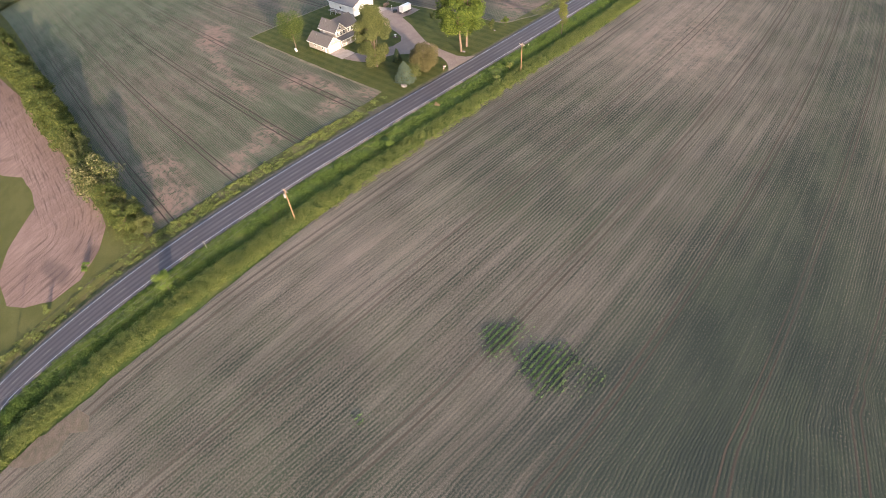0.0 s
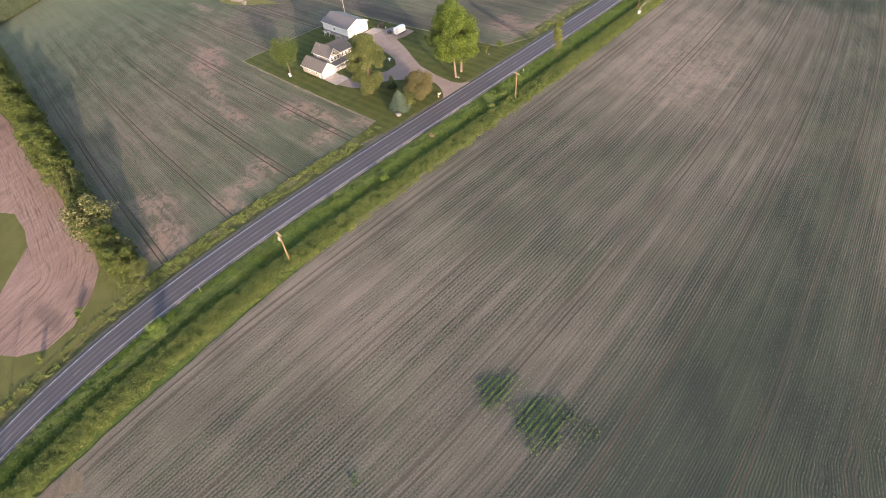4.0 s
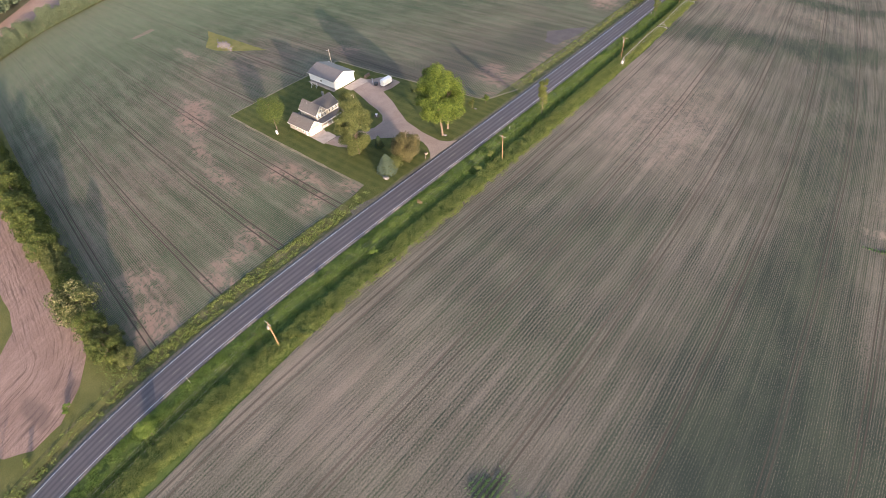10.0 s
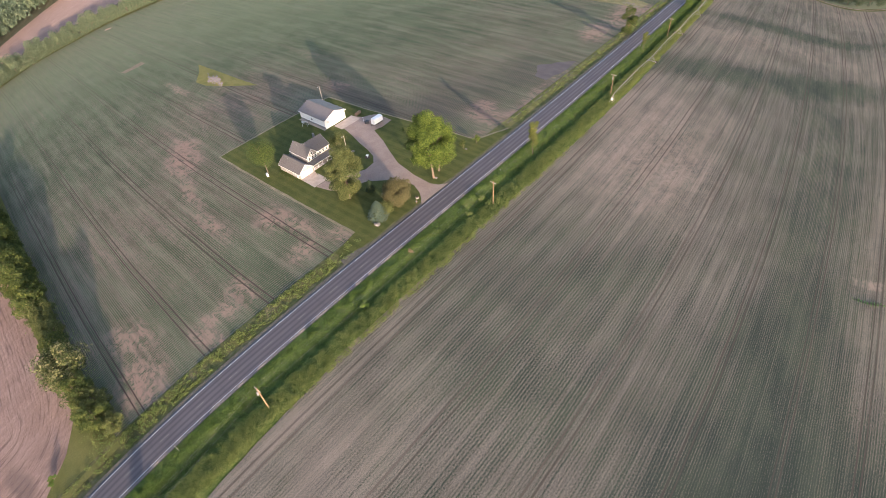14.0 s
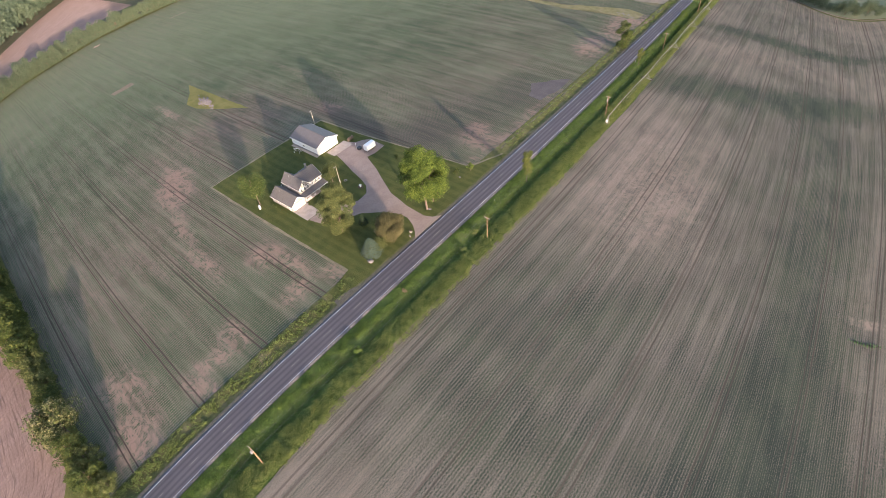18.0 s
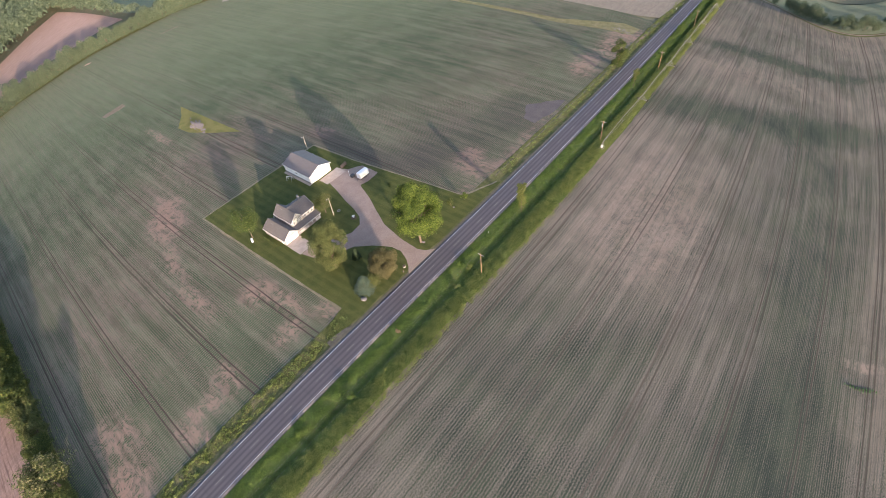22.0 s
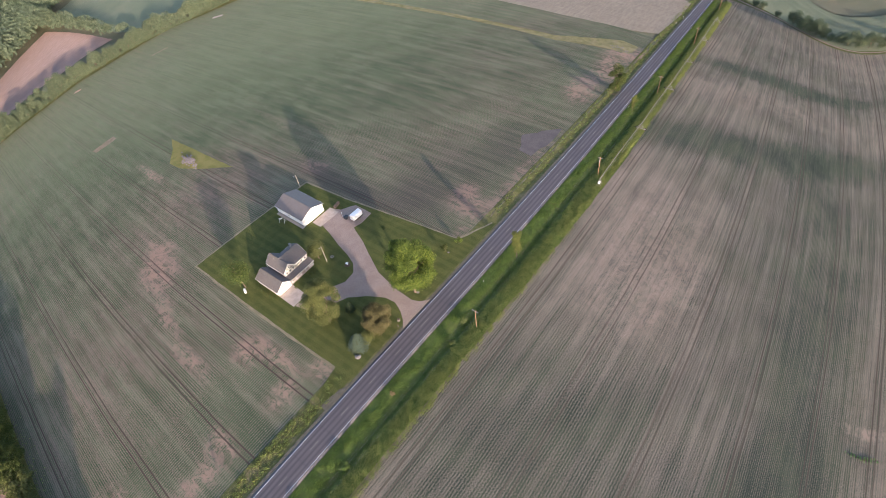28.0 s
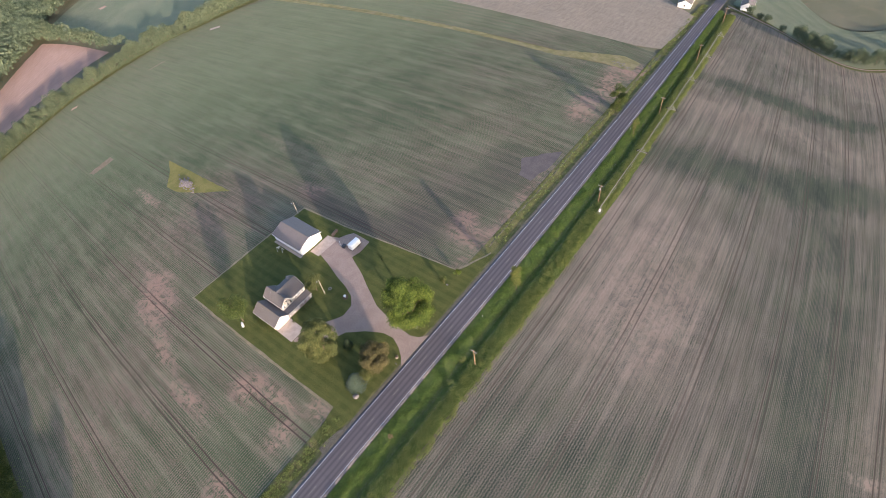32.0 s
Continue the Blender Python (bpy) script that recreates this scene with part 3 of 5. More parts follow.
sheet("field_west", [(-112.4, 6.6), (-32, 7.0), (-24, 5.6), (217.9, 5.5), (207.1, 45), (205.6, 91.2), (205.6, 280), (182.9, 295.7), (146.9, 305.2), (124.9, 316.6), (87.4, 320.4), (60.5, 325.1), (30.9, 332.7), (6.6, 337.5), (-17.5, 346), (-48.9, 355.3), (-111, 365.2)], M_WEST, 0.0, 7.0,
      "large green field of young row crop with bare patches", "field", edge=0.6)
sheet("field_margin", [(-19.7, 7.6), (-18.6, 8.3), (-19, 81.9), (34.8, 79.1), (36.3, 53.5), (38.2, 40.8), (42.6, 8.4), (56.9, 2.9), (57.9, 3.6), (43.5, 9.1), (39.1, 41.2), (37.3, 54), (35.9, 80), (-20.0, 82.8)],
      M_STUBBLE, 0.03, 6.0, "pale strip of dry stubble round the lawn", "field margin", edge=0.5)
sheet("lawn", [(-29.1, 2), (58.2, 2), (57.1, 3.1), (42.8, 8.6), (38.4, 40.8), (36.5, 53.5), (35.1, 79.3), (-19.2, 82.1), (-18.8, 8.4), (-29.1, 6.4)], M_LAWN, 0.06, 5.0,
      "mown striped lawn round the farmhouse", "lawn", edge=0.3)
sheet("grass_corner", [(-300, 4.4), (-112, 4.4), (-111, 366), (-190, 366), (-230, 200), (-300, 100)], M_MOWN, 0.01, 7.0,
      "olive green grass between road and tilled field", "grass")
sheet("fallow_field", [(-220, 200), (-174.9, 157.6), (-148, 91.2), (-140.9, 79.8), (-139.1, 64.6), (-140, 53.8), (-146.8, 49.6), (-153.3, 45), (-158.7, 36.2), (-157.8, 22.2), (-152.4, 16.1), (-143.8, 10.4), (-134, 9.9), (-125.4, 15.1), (-120.1, 22.1), (-119.2, 28), (-120.9, 50.1), (-121.7, 93), (-124.5, 130.5), (-128.2, 162.2), (-132.5, 199.1), (-134.7, 354.2), (-185, 354.2)],
      M_FALLOW, 0.05, 7.0, "bare reddish-brown tilled field with curved furrows", "field", edge=0.4)
sheet("far_tilled_field", [(253, 21.8), (260, 7.2), (311.2, 4.4), (335.3, 5.3), (340, 15.4), (350.2, 28.9), (368.5, 53.5), (383.8, 276.2), (256.3, 280), (253.5, 160.3), (249.2, 105.2), (248.1, 65.6)], M_FARBROWN, 0.02, 8.0,
      "pale brown tilled field beyond the crop", "field", edge=0.5)
sheet("far_crop_strip", [(213.6, 4.4), (252.5, 4.4), (251.4, 37.2), (249.2, 105.2), (253.5, 162.2), (256.3, 284.3), (210.3, 284.3), (210.8, 117.4), (212.5, 45)], M_WEST, 0.01, 8.0,
      "green crop strip behind a grassy waterway", "field", edge=0.5)
sheet("grass_waterway", [(210.9, 277.8), (211.2, 235.8), (211.6, 192.4), (211, 152), (210.8, 117.4), (210.5, 86.8), (211.4, 56.5), (222.2, 38.1), (231.9, 20.9), (228.7, 10.8), (214.6, 11.7), (211.4, 33.4), (205.1, 53.5), (205.6, 84.2), (205.6, 114.8), (205.6, 148.2), (206, 189.4), (205.5, 232), (204.7, 276.2)], M_WATERWAY, 0.06, 6.0,
      "yellowish grass waterway between the fields", "grass", edge=0.8)
sheet("hill_field", [(91.7, 369), (64.4, 372.6), (30.4, 374.4), (6.1, 382.6), (-27.7, 388.4), (-112.4, 402), (-112.4, 545), (12, 528), (84.9, 520.6), (90.2, 422)], M_PINK, 0.02, 9.0,
      "bare pinkish hillside field by the woods", "field", edge=0.8)
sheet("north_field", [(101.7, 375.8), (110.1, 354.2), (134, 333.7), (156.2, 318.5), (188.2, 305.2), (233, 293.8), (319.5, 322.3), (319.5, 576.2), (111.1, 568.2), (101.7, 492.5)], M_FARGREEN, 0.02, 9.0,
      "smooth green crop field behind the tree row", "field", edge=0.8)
sheet("island_grass", [(24.5, 173.7), (19.9, 164.1), (12.4, 153.4), (13, 143.6), (17.1, 134), (26.1, 118.3), (25.2, 140.1), (25, 157.6)], M_ISLAND, 0.05, 4.0,
      "yellow-green grass island in the crop", "grass", edge=0.5)
tagged(band("verge_south", -6.95, -26.5, -330, 372, M_VERGE, 0.02, 4.0, lanes=22, rel=True), "rough green verge with a ditch beside the road", "verge", kind="structure")
tagged(band("verge_north", 7.3, 1.2, -330, 372, M_NVERGE, 0.02, 4.0, lanes=7, rel=True), "narrow weedy green verge along the road", "verge", kind="structure")
tagged(band("shoulder_south", -6.75, -7.1, -330, 372, M_SHOULDER, 0.05, 4.0, lanes=2), "narrow pale gravel road shoulder", "shoulder", kind="structure")
tagged(band("shoulder_north", 1.5, 0.65, -330, 372, M_SHOULDER, 0.05, 4.0, lanes=2), "narrow pale gravel road shoulder", "shoulder", kind="structure")
road = band("road", 0.75, -6.85, -330, 720, M_ROAD, 0.06, 4.0, crown=0.08, thick=0.15, lanes=8)
tagged(road, "worn grey asphalt country road with painted lines", "road", kind="structure")
band("edge_line", 0.12, -0.02, -330, 372, M_LINE, 0.105, 4.0, parent=road, lanes=1)
band("edge_line", -5.96, -6.10, -330, 372, M_LINE, 0.112, 4.0, parent=road, lanes=1)
for k in range(48):
    s0 = -200 + 12.2 * k
    band("centre_dash", -2.93, -3.07, s0, s0 + 3.05, M_YELLOW, 0.152, 1.525, parent=road, lanes=1)
sheet("driveway", [(4.7, 0.9), (15.7, 0.9), (13.6, 2.7), (12.7, 5.3), (13.4, 13), (15.4, 21.5), (19.5, 29.4), (22.5, 34.9), (24.9, 40.8), (26, 43), (29.1, 42.2), (35.1, 42.7), (35.5, 50.2), (30.3, 53.1), (29.1, 57.1), (22.8, 57.5), (21.2, 53.6), (19.5, 47.9), (17.1, 41.5), (15.7, 35.9), (13.9, 31.2), (11.3, 28.4), (7.7, 27.9), (2.8, 31.1), (-3.3, 34.5), (-9.4, 34.7), (-8.2, 29.8), (-6.4, 26.6), (4.2, 22.7), (7.2, 18.3), (9.5, 12.7), (9.7, 9), (8.3, 5.4), (6.6, 2.7)], M_DRIVE, 0.09, 3.0,
      "pale gravel drive curving up to the barn", "driveway", edge=0.25)
sheet("field_entrance", [(-31, 1.3), (-21.5, 1.3), (-23.5, 2.4), (-28, 3.2), (-30.5, 3.2)], M_SHOULDER, 0.08, 2.0, "worn gravel field entrance beside the road", "gravel", edge=0.6)
sheet("garage_apron", [(-3.1, 42.2), (-9.8, 42.3), (-10, 34.9), (-3.5, 34.7)], M_CONCRETE, 0.12, 2.0, "light concrete slab before the garage", "concrete slab")
sheet("barn_apron", [(20.2, 58.1), (20.2, 53.1), (29.1, 52.9), (29.1, 58.3)], M_CONCRETE, 0.12, 2.0, "light concrete slab before the barn", "concrete slab")
sheet("bare_strip", [(-5.3, 214), (-4.3, 209.5), (9.5, 208.4), (9.5, 213.2)], M_DRYSOIL, 0.04, 3.0, "bare pale soil strip in the crop", "soil", edge=0.5)
sheet("bare_strip", [(84.1, 282.4), (84.9, 280.5), (98.9, 278.2), (98.5, 280)], M_STUBBLE, 0.04, 3.0, "thin pale strip in the crop", "soil", edge=0.3)
sheet("concrete_pad", [(146, 284.3), (152.5, 279.2), (155.2, 281.5), (148.8, 287.2)], M_CONCRETE, 0.05, 3.0, "grey-white concrete pad by the tree row", "concrete slab", edge=0.4)
for spot_outline in ([(154.3, 468.4), (161.7, 465), (163.5, 471.9), (156.2, 476.5)], [(187.3, 411.2), (194.4, 407.7), (195.3, 416.3), (189.1, 419.2)], [(20.6, 316.6), (24.9, 312.8), (26.6, 315.6), (22.3, 319.4)]):
    sheet("bare_strip", spot_outline, M_PINK, 0.05, 3.0, "small bare pale patch at the field edge", "soil", edge=0.5)
sheet("wet_patch", [(112, 21.8), (125.8, 9.7), (117.5, 9), (100.8, 11.3), (101.7, 17.2)], M_WET, 0.03, 2.0, "moist grey-blue soil patch beside the road", "soil", edge=1.2)
sheet("corner_soil", [(-172, -22.9), (-148.4, -24.2), (-146.7, -27.9), (-148.9, -30.7), (-153.3, -27.9), (-157.8, -30.2), (-165.8, -27.5)], M_DRYSOIL, 0.03, 3.0, "bare pinkish soil corner beside the verge", "soil", edge=1.0)
sheet("field_east", [(405, -14), (690, -14), (690, -240), (405, -300)], M_FARGREEN, 0.02, 20.0, "pale grey-green field beyond the far tree row", "field", edge=1.0)
sheet("row_margin", [(-121.3, 367), (-52.7, 352.7), (-17, 342.8), (12, 336.2), (46.9, 328.6), (74, 322.9), (100.8, 316.2), (124.9, 309.6), (146.9, 303), (183.8, 296.3), (233, 282.1), (233, 294.1), (183.8, 308.3), (146.9, 315), (124.9, 321.6), (100.8, 328.2), (74, 334.9), (46.9, 340.6), (12, 348.2), (-17, 354.8), (-52.7, 364.7), (-121.3, 379)], M_NVERGE, -0.03, 6.0,
      "dry grass margin below the tree row", "field margin", edge=0.8)
sheet("lane_verge", [(386, -10), (401, -10), (404, -38), (412, -68), (422, -123), (424, -300), (391, -300), (394, -157), (397, -68), (391, -38)], M_NVERGE, -0.02, 8.0, "dry grass strip beside the farm lane", "verge", edge=0.8)
sheet("farm_lane", [(393, -11.5), (395.8, -11.5), (398.5, -38.2), (402.9, -67.9), (404.3, -123.1), (402.1, -157.7), (400.3, -307.7), (396.7, -307.7), (399.8, -157.7), (401.2, -123.1), (400.3, -67.9), (394.9, -38.2)], M_DRIVE, 0.06, 8.0, "narrow pale farm lane along the tree row", "lane", edge=0.3)


# ---- building plants ----
M_BARK = plain("grey_brown_bark", (0.17, 0.125, 0.095), 0.95, vary=0.3, scale=6)
M_MAPLE = leaf_material("maple_leaves", (0.030, 0.058, 0.010), (0.118, 0.170, 0.027), (0.232, 0.272, 0.052), 0.24)
M_OLIVE = leaf_material("olive_leaves", (0.058, 0.078, 0.022), (0.112, 0.130, 0.042), (0.185, 0.185, 0.075), 0.25)
# paler, greyer leaves: the haze over far trees is put into the colour
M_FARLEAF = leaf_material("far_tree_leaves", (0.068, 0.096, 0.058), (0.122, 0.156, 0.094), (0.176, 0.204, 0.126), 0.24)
M_RUSSET = leaf_material("russet_leaves", (0.082, 0.080, 0.034), (0.148, 0.130, 0.058), (0.215, 0.184, 0.088), 0.27)
M_HEDGE = leaf_material("hedgerow_leaves", (0.034, 0.054, 0.013), (0.082, 0.108, 0.026), (0.150, 0.165, 0.044), 0.25)
M_LAWNTREE = leaf_material("lawn_tree_leaves", (0.030, 0.052, 0.014), (0.078, 0.112, 0.028), (0.135, 0.165, 0.045), 0.22)
M_BLOOM = leaf_material("pale_flowering_leaves", (0.042, 0.060, 0.018), (0.105, 0.118, 0.038), (0.310, 0.285, 0.150), 0.2)
M_SPRUCE = leaf_material("blue_spruce_needles", (0.046, 0.076, 0.052), (0.088, 0.124, 0.092), (0.142, 0.176, 0.138), 0.12)
M_DARKFIR = leaf_material("dark_fir_needles", (0.018, 0.034, 0.016), (0.030, 0.050, 0.024), (0.045, 0.065, 0.030), 0.1)
# bluish and pale: haze over the hill woods is put into the colour
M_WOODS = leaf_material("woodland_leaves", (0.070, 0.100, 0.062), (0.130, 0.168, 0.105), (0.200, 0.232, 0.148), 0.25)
M_WEEDS = leaf_material("verge_weeds", (0.090, 0.148, 0.030), (0.148, 0.216, 0.046), (0.195, 0.258, 0.062), 0.34)
M_SCRUB = leaf_material("ditch_scrub", (0.125, 0.162, 0.046), (0.190, 0.230, 0.068), (0.245, 0.272, 0.088), 0.34)
M_POPLAR = leaf_material("poplar_leaves", (0.095, 0.118, 0.030), (0.165, 0.190, 0.050), (0.250, 0.262, 0.085), 0.3)
M_DRY = leaf_material("dry_tan_leaves", (0.16, 0.12, 0.065), (0.26, 0.195, 0.11), (0.36, 0.28, 0.17), 0.25)
M_CORN = leaf_material("volunteer_corn", (0.110, 0.180, 0.066), (0.155, 0.235, 0.088), (0.200, 0.275, 0.115), 0.35)
M_CROP = leaf_material("crop_seedlings", (0.055, 0.080, 0.036), (0.085, 0.115, 0.052), (0.130, 0.150, 0.080), 0.3)


def tube(rings):
    """Verts and faces of a tapered tube through rings of (centre, radius), six sided."""
    verts, faces = [], []
    for i, (c, r) in enumerate(rings):
        c = Vector(c)
        a = Vector(rings[min(i + 1, len(rings) - 1)][0]) - Vector(rings[max(i - 1, 0)][0])
        q = a.to_track_quat("Z", "Y")
        verts += [c + q @ Vector((r * math.cos(k * math.pi / 3), r * math.sin(k * math.pi / 3), 0)) for k in range(6)]
        if i:
            o = 6 * i
            faces += [[o - 6 + k, o - 6 + (k + 1) % 6, o + (k + 1) % 6, o + k] for k in range(6)]
    return verts, faces


def join(pieces):
    verts, faces = [], []
    for v, f in pieces:
        o = len(verts)
        verts += list(v)
        faces += [[o + i for i in q] for q in f]
    return verts, faces


def leaf_quads(rng, places, normals, size, spread=0.8):
    """One bent four-cornered leaf clump at each place, facing more or less along its normal."""
    k = len(places)
    nrm = normals + spread * rng.normal(size=(k, 3))
    nrm /= np.linalg.norm(nrm, axis=1, keepdims=True) + 1e-9
    u = np.cross(nrm, rng.normal(size=(k, 3)))
    u /= np.linalg.norm(u, axis=1, keepdims=True) + 1e-9
    v = np.cross(nrm, u)
    sz = (size * rng.uniform(0.55, 1.35, k))[:, None]
    bend = nrm * sz * 0.25
    quad = np.stack([places - u * sz * 0.5, places - v * sz * 0.32 + bend, places + u * sz * 0.5, places + v * sz * 0.32 + bend], 1)
    return quad.reshape(-1, 3), [[4 * i, 4 * i + 1, 4 * i + 2, 4 * i + 3] for i in range(k)]


def broadleaf(name, label, height, radius, bare, leaves, leaf, material, seed, lobes=26, trunk=0.28, category="tree", ragged=0.25, top=1.0, stems=1, loose=0, spread=0.5):
    """A tree: tapered trunk, limbs, and a crown of many leaf clumps gathered in uneven lobes."""
    rng = np.random.default_rng(seed)
    tree = tagged(new(name), label, category)
    pieces = []
    zc, hz = (bare + height) / 2, (height - bare) / 2
    centres = []
    for i in range(lobes):
        d = rng.normal(size=3)
        d /= np.linalg.norm(d)
        r = rng.uniform(0.5 + 0.10 * loose, 0.86 + 0.06 * loose) if i else 0.0
        squeeze = 1.0 - (1 - top) * max(0.0, d[2])
        centres.append((d * r * np.array([radius * squeeze, radius * squeeze, hz]) + np.array([0, 0, zc]), rng.uniform(0.22 - 0.02 * loose, 0.42 - 0.10 * loose) * min(radius, hz)))
    for st in range(stems):
        ox, oy = (0, 0) if st == 0 else (radius * 0.5, radius * 0.12)
        lean = rng.uniform(-0.03, 0.03, 2) * height
        pieces.append(tube([((ox, oy, -0.4), trunk * 1.5), ((ox, oy, 0.3), trunk * 1.1), ((ox + lean[0] * 0.5, oy + lean[1] * 0.5, bare + hz * 0.4), trunk * 0.75),
                            ((ox + lean[0], oy + lean[1], zc + hz * 0.5), trunk * 0.25)]))
        part_mesh = join(pieces)
    trunk_ob = mesh_object("trunk", *part_mesh, M_BARK, tree, smooth=True)
    limbs = []
    for c, r in centres[1:: max(1, lobes // 9)]:
        b = np.array([0, 0, bare + (c[2] - bare) * 0.35 + 0.2])
        mid = (b + c) / 2 + np.array([0, 0, 0.06 * height])
        limbs.append(tube([(b, trunk * 0.45), (mid, trunk * 0.28), (c, trunk * 0.1)]))
    mesh_object("limbs", *join(limbs), M_BARK, tree, smooth=True)
    pl, nr = [], []
    per = leaves // lobes
    for c, r in centres:
        d = rng.normal(size=(per, 3))
        d /= np.linalg.norm(d, axis=1, keepdims=True)
        keep = r * (1 + ragged * rng.normal(size=(per, 1)) * 0.5)
        q = c + d * keep * np.array([1.15, 1.15, 0.95])
        pl.append(q)
        out = q - np.array([0, 0, zc])
        out /= np.linalg.norm(out, axis=1, keepdims=True) + 1e-9
        nr.append(0.9 * d + 0.4 * out + np.array([0, 0, 0.15]))
    pl, nr = np.concatenate(pl), np.concatenate(nr)
    pl[:, 2] = np.maximum(pl[:, 2], 0.15)
    v, f = leaf_quads(rng, pl, nr, leaf, spread)
    mesh_object("crown", v, f, material, tree)
    return tree


def conifer(name, label, height, radius, leaves, leaf, material, seed, bare=0.3):
    rng = np.random.default_rng(seed)
    tree = tagged(new(name), label, "tree")
    mesh_object("trunk", *tube([((0, 0, -0.3), 0.16), ((0, 0, height * 0.5), 0.1), ((0, 0, height * 0.96), 0.02)]), M_BARK, tree, smooth=True)
    h = rng.uniform(0, 1, leaves) ** 1.5
    ang = rng.uniform(0, 2 * np.pi, leaves)
    whorl = 0.86 + 0.14 * np.cos(h * height * 7.0) + 0.07 * np.cos(ang * 7 + h * 9)
    r = radius * (1 - h) ** 0.7 * whorl * rng.uniform(0.75, 1.0, leaves)
    z = bare + h * (height - bare)
    pl = np.stack([r * np.cos(ang), r * np.sin(ang), z], 1)
    nr = np.stack([np.cos(ang), np.sin(ang), 0.5 + 0 * ang], 1)
    v, f = leaf_quads(rng, pl, nr, leaf, 0.5)
    mesh_object("crown", v, f, material, tree)
    return tree


def setdown(ob, m):
    ob.matrix_basis = m
    return ob


# ---- building things ----
def box(x0, x1, y0, y1, z0, z1):
    v = [(x, y, z) for z in (z0, z1) for y in (y0, y1) for x in (x0, x1)]
    return v, [[0, 2, 3, 1], [4, 5, 7, 6], [0, 1, 5, 4], [2, 6, 7, 3], [0, 4, 6, 2], [1, 3, 7, 5]]


def prism(profile, a, b, axis="y"):
    """A closed outline of (across, up) points drawn out from a to b along x or y."""
    k = len(profile)
    if axis == "y":
        v = [(p, a, q) for p, q in profile] + [(p, b, q) for p, q in profile]
    else:
        v = [(a, p, q) for p, q in profile] + [(b, p, q) for p, q in profile]
    f = [list(range(k)), list(range(2 * k - 1, k - 1, -1))] + [[i, i + k, (i + 1) % k + k, (i + 1) % k] for i in range(k)]
    return v, f


def rod(a, b, r, r2=None):
    return tube([(a, r), (b, r if r2 is None else r2)])


def capped(rings):
    v, f = tube(rings)
    k = len(v)
    return v, f + [list(range(5, -1, -1)), list(range(k - 6, k))]


def cylinder(c, axis, r, half, sides=16):
    """A closed round drum; axis x, y or z."""
    v, f = [], []
    for e in (-half, half):
        for i in range(sides):
            a, b = r * math.cos(2 * math.pi * i / sides), r * math.sin(2 * math.pi * i / sides)
            v.append({"x": (c[0] + e, c[1] + a, c[2] + b), "y": (c[0] + a, c[1] + e, c[2] + b), "z": (c[0] + a, c[1] + b, c[2] + e)}[axis])
    f += [[i, (i + 1) % sides, sides + (i + 1) % sides, sides + i] for i in range(sides)]
    return v, f + [list(range(sides - 1, -1, -1)), list(range(sides, 2 * sides))]


def fix_normals(ob):
    bm = bmesh.new()
    bm.from_mesh(ob.data)
    bmesh.ops.recalc_face_normals(bm, faces=bm.faces[:])
    bm.to_mesh(ob.data)
    bm.free()
    return ob


def part(name, shape, material, parent, label="", bevel=0.0, smooth=False):
    ob = mesh_object(name, shape[0], shape[1], material, parent, smooth=smooth)
    fix_normals(ob)
    if bevel:
        m = ob.modifiers.new("bevel", "BEVEL")
        m.width, m.segments, m.limit_method = bevel, 1, "ANGLE"
    if label:
        ob["label"] = label
    return ob


def thing(name, label, category, m, group=""):
    return tagged(setdown(new(name), m), label, category, group)


def gable_roof(name, parent, x0, x1, y0, y1, eave, rise, along, over=0.45, thick=0.16, material=None):
    """Two pitched slabs that meet at a ridge; along: the ridge's axis. Returns the ridge height."""
    if along == "y":
        mid, half = (x0 + x1) / 2, (x1 - x0) / 2
        a, b = y0 - over, y1 + over
    else:
        mid, half = (y0 + y1) / 2, (y1 - y0) / 2
        a, b = x0 - over, x1 + over
    k = rise / half
    top, low, out = eave + rise + 0.12, eave + 0.12 - k * over, half + over
    for sign in (-1, 1):
        prof = [(mid, top), (mid + sign * out, low), (mid + sign * out, low - thick), (mid, top - thick)]
        slope = part(name, prism(prof, a, b, along), material or M_SHINGLE, parent)
        fascia = [(mid + sign * (out + 0.003), low - 0.01), (mid + sign * (out + 0.04), low - 0.01), (mid + sign * (out + 0.04), low - thick - 0.06), (mid + sign * (out + 0.003), low - thick - 0.06)]
        part("gutter", prism(fascia, a, b, along), M_WHITE, slope)
        for e, g in ((a, -1), (b, 1)):
            rake = [(mid, top - thick * 0.2), (mid + sign * out, low - thick * 0.2), (mid + sign * out, low - thick - 0.16), (mid, top - thick - 0.16)]
            part("rake_board", prism(rake, e + 0.004 * g, e + 0.05 * g, along), M_WHITE, slope)
    cap = [(mid - 0.16, top - 0.16 * k + 0.03), (mid, top + 0.05), (mid + 0.16, top - 0.16 * k + 0.03), (mid, top - 0.03)]
    part("ridge_cap", prism(cap, a, b, along), material or M_SHINGLE, parent)
    return top


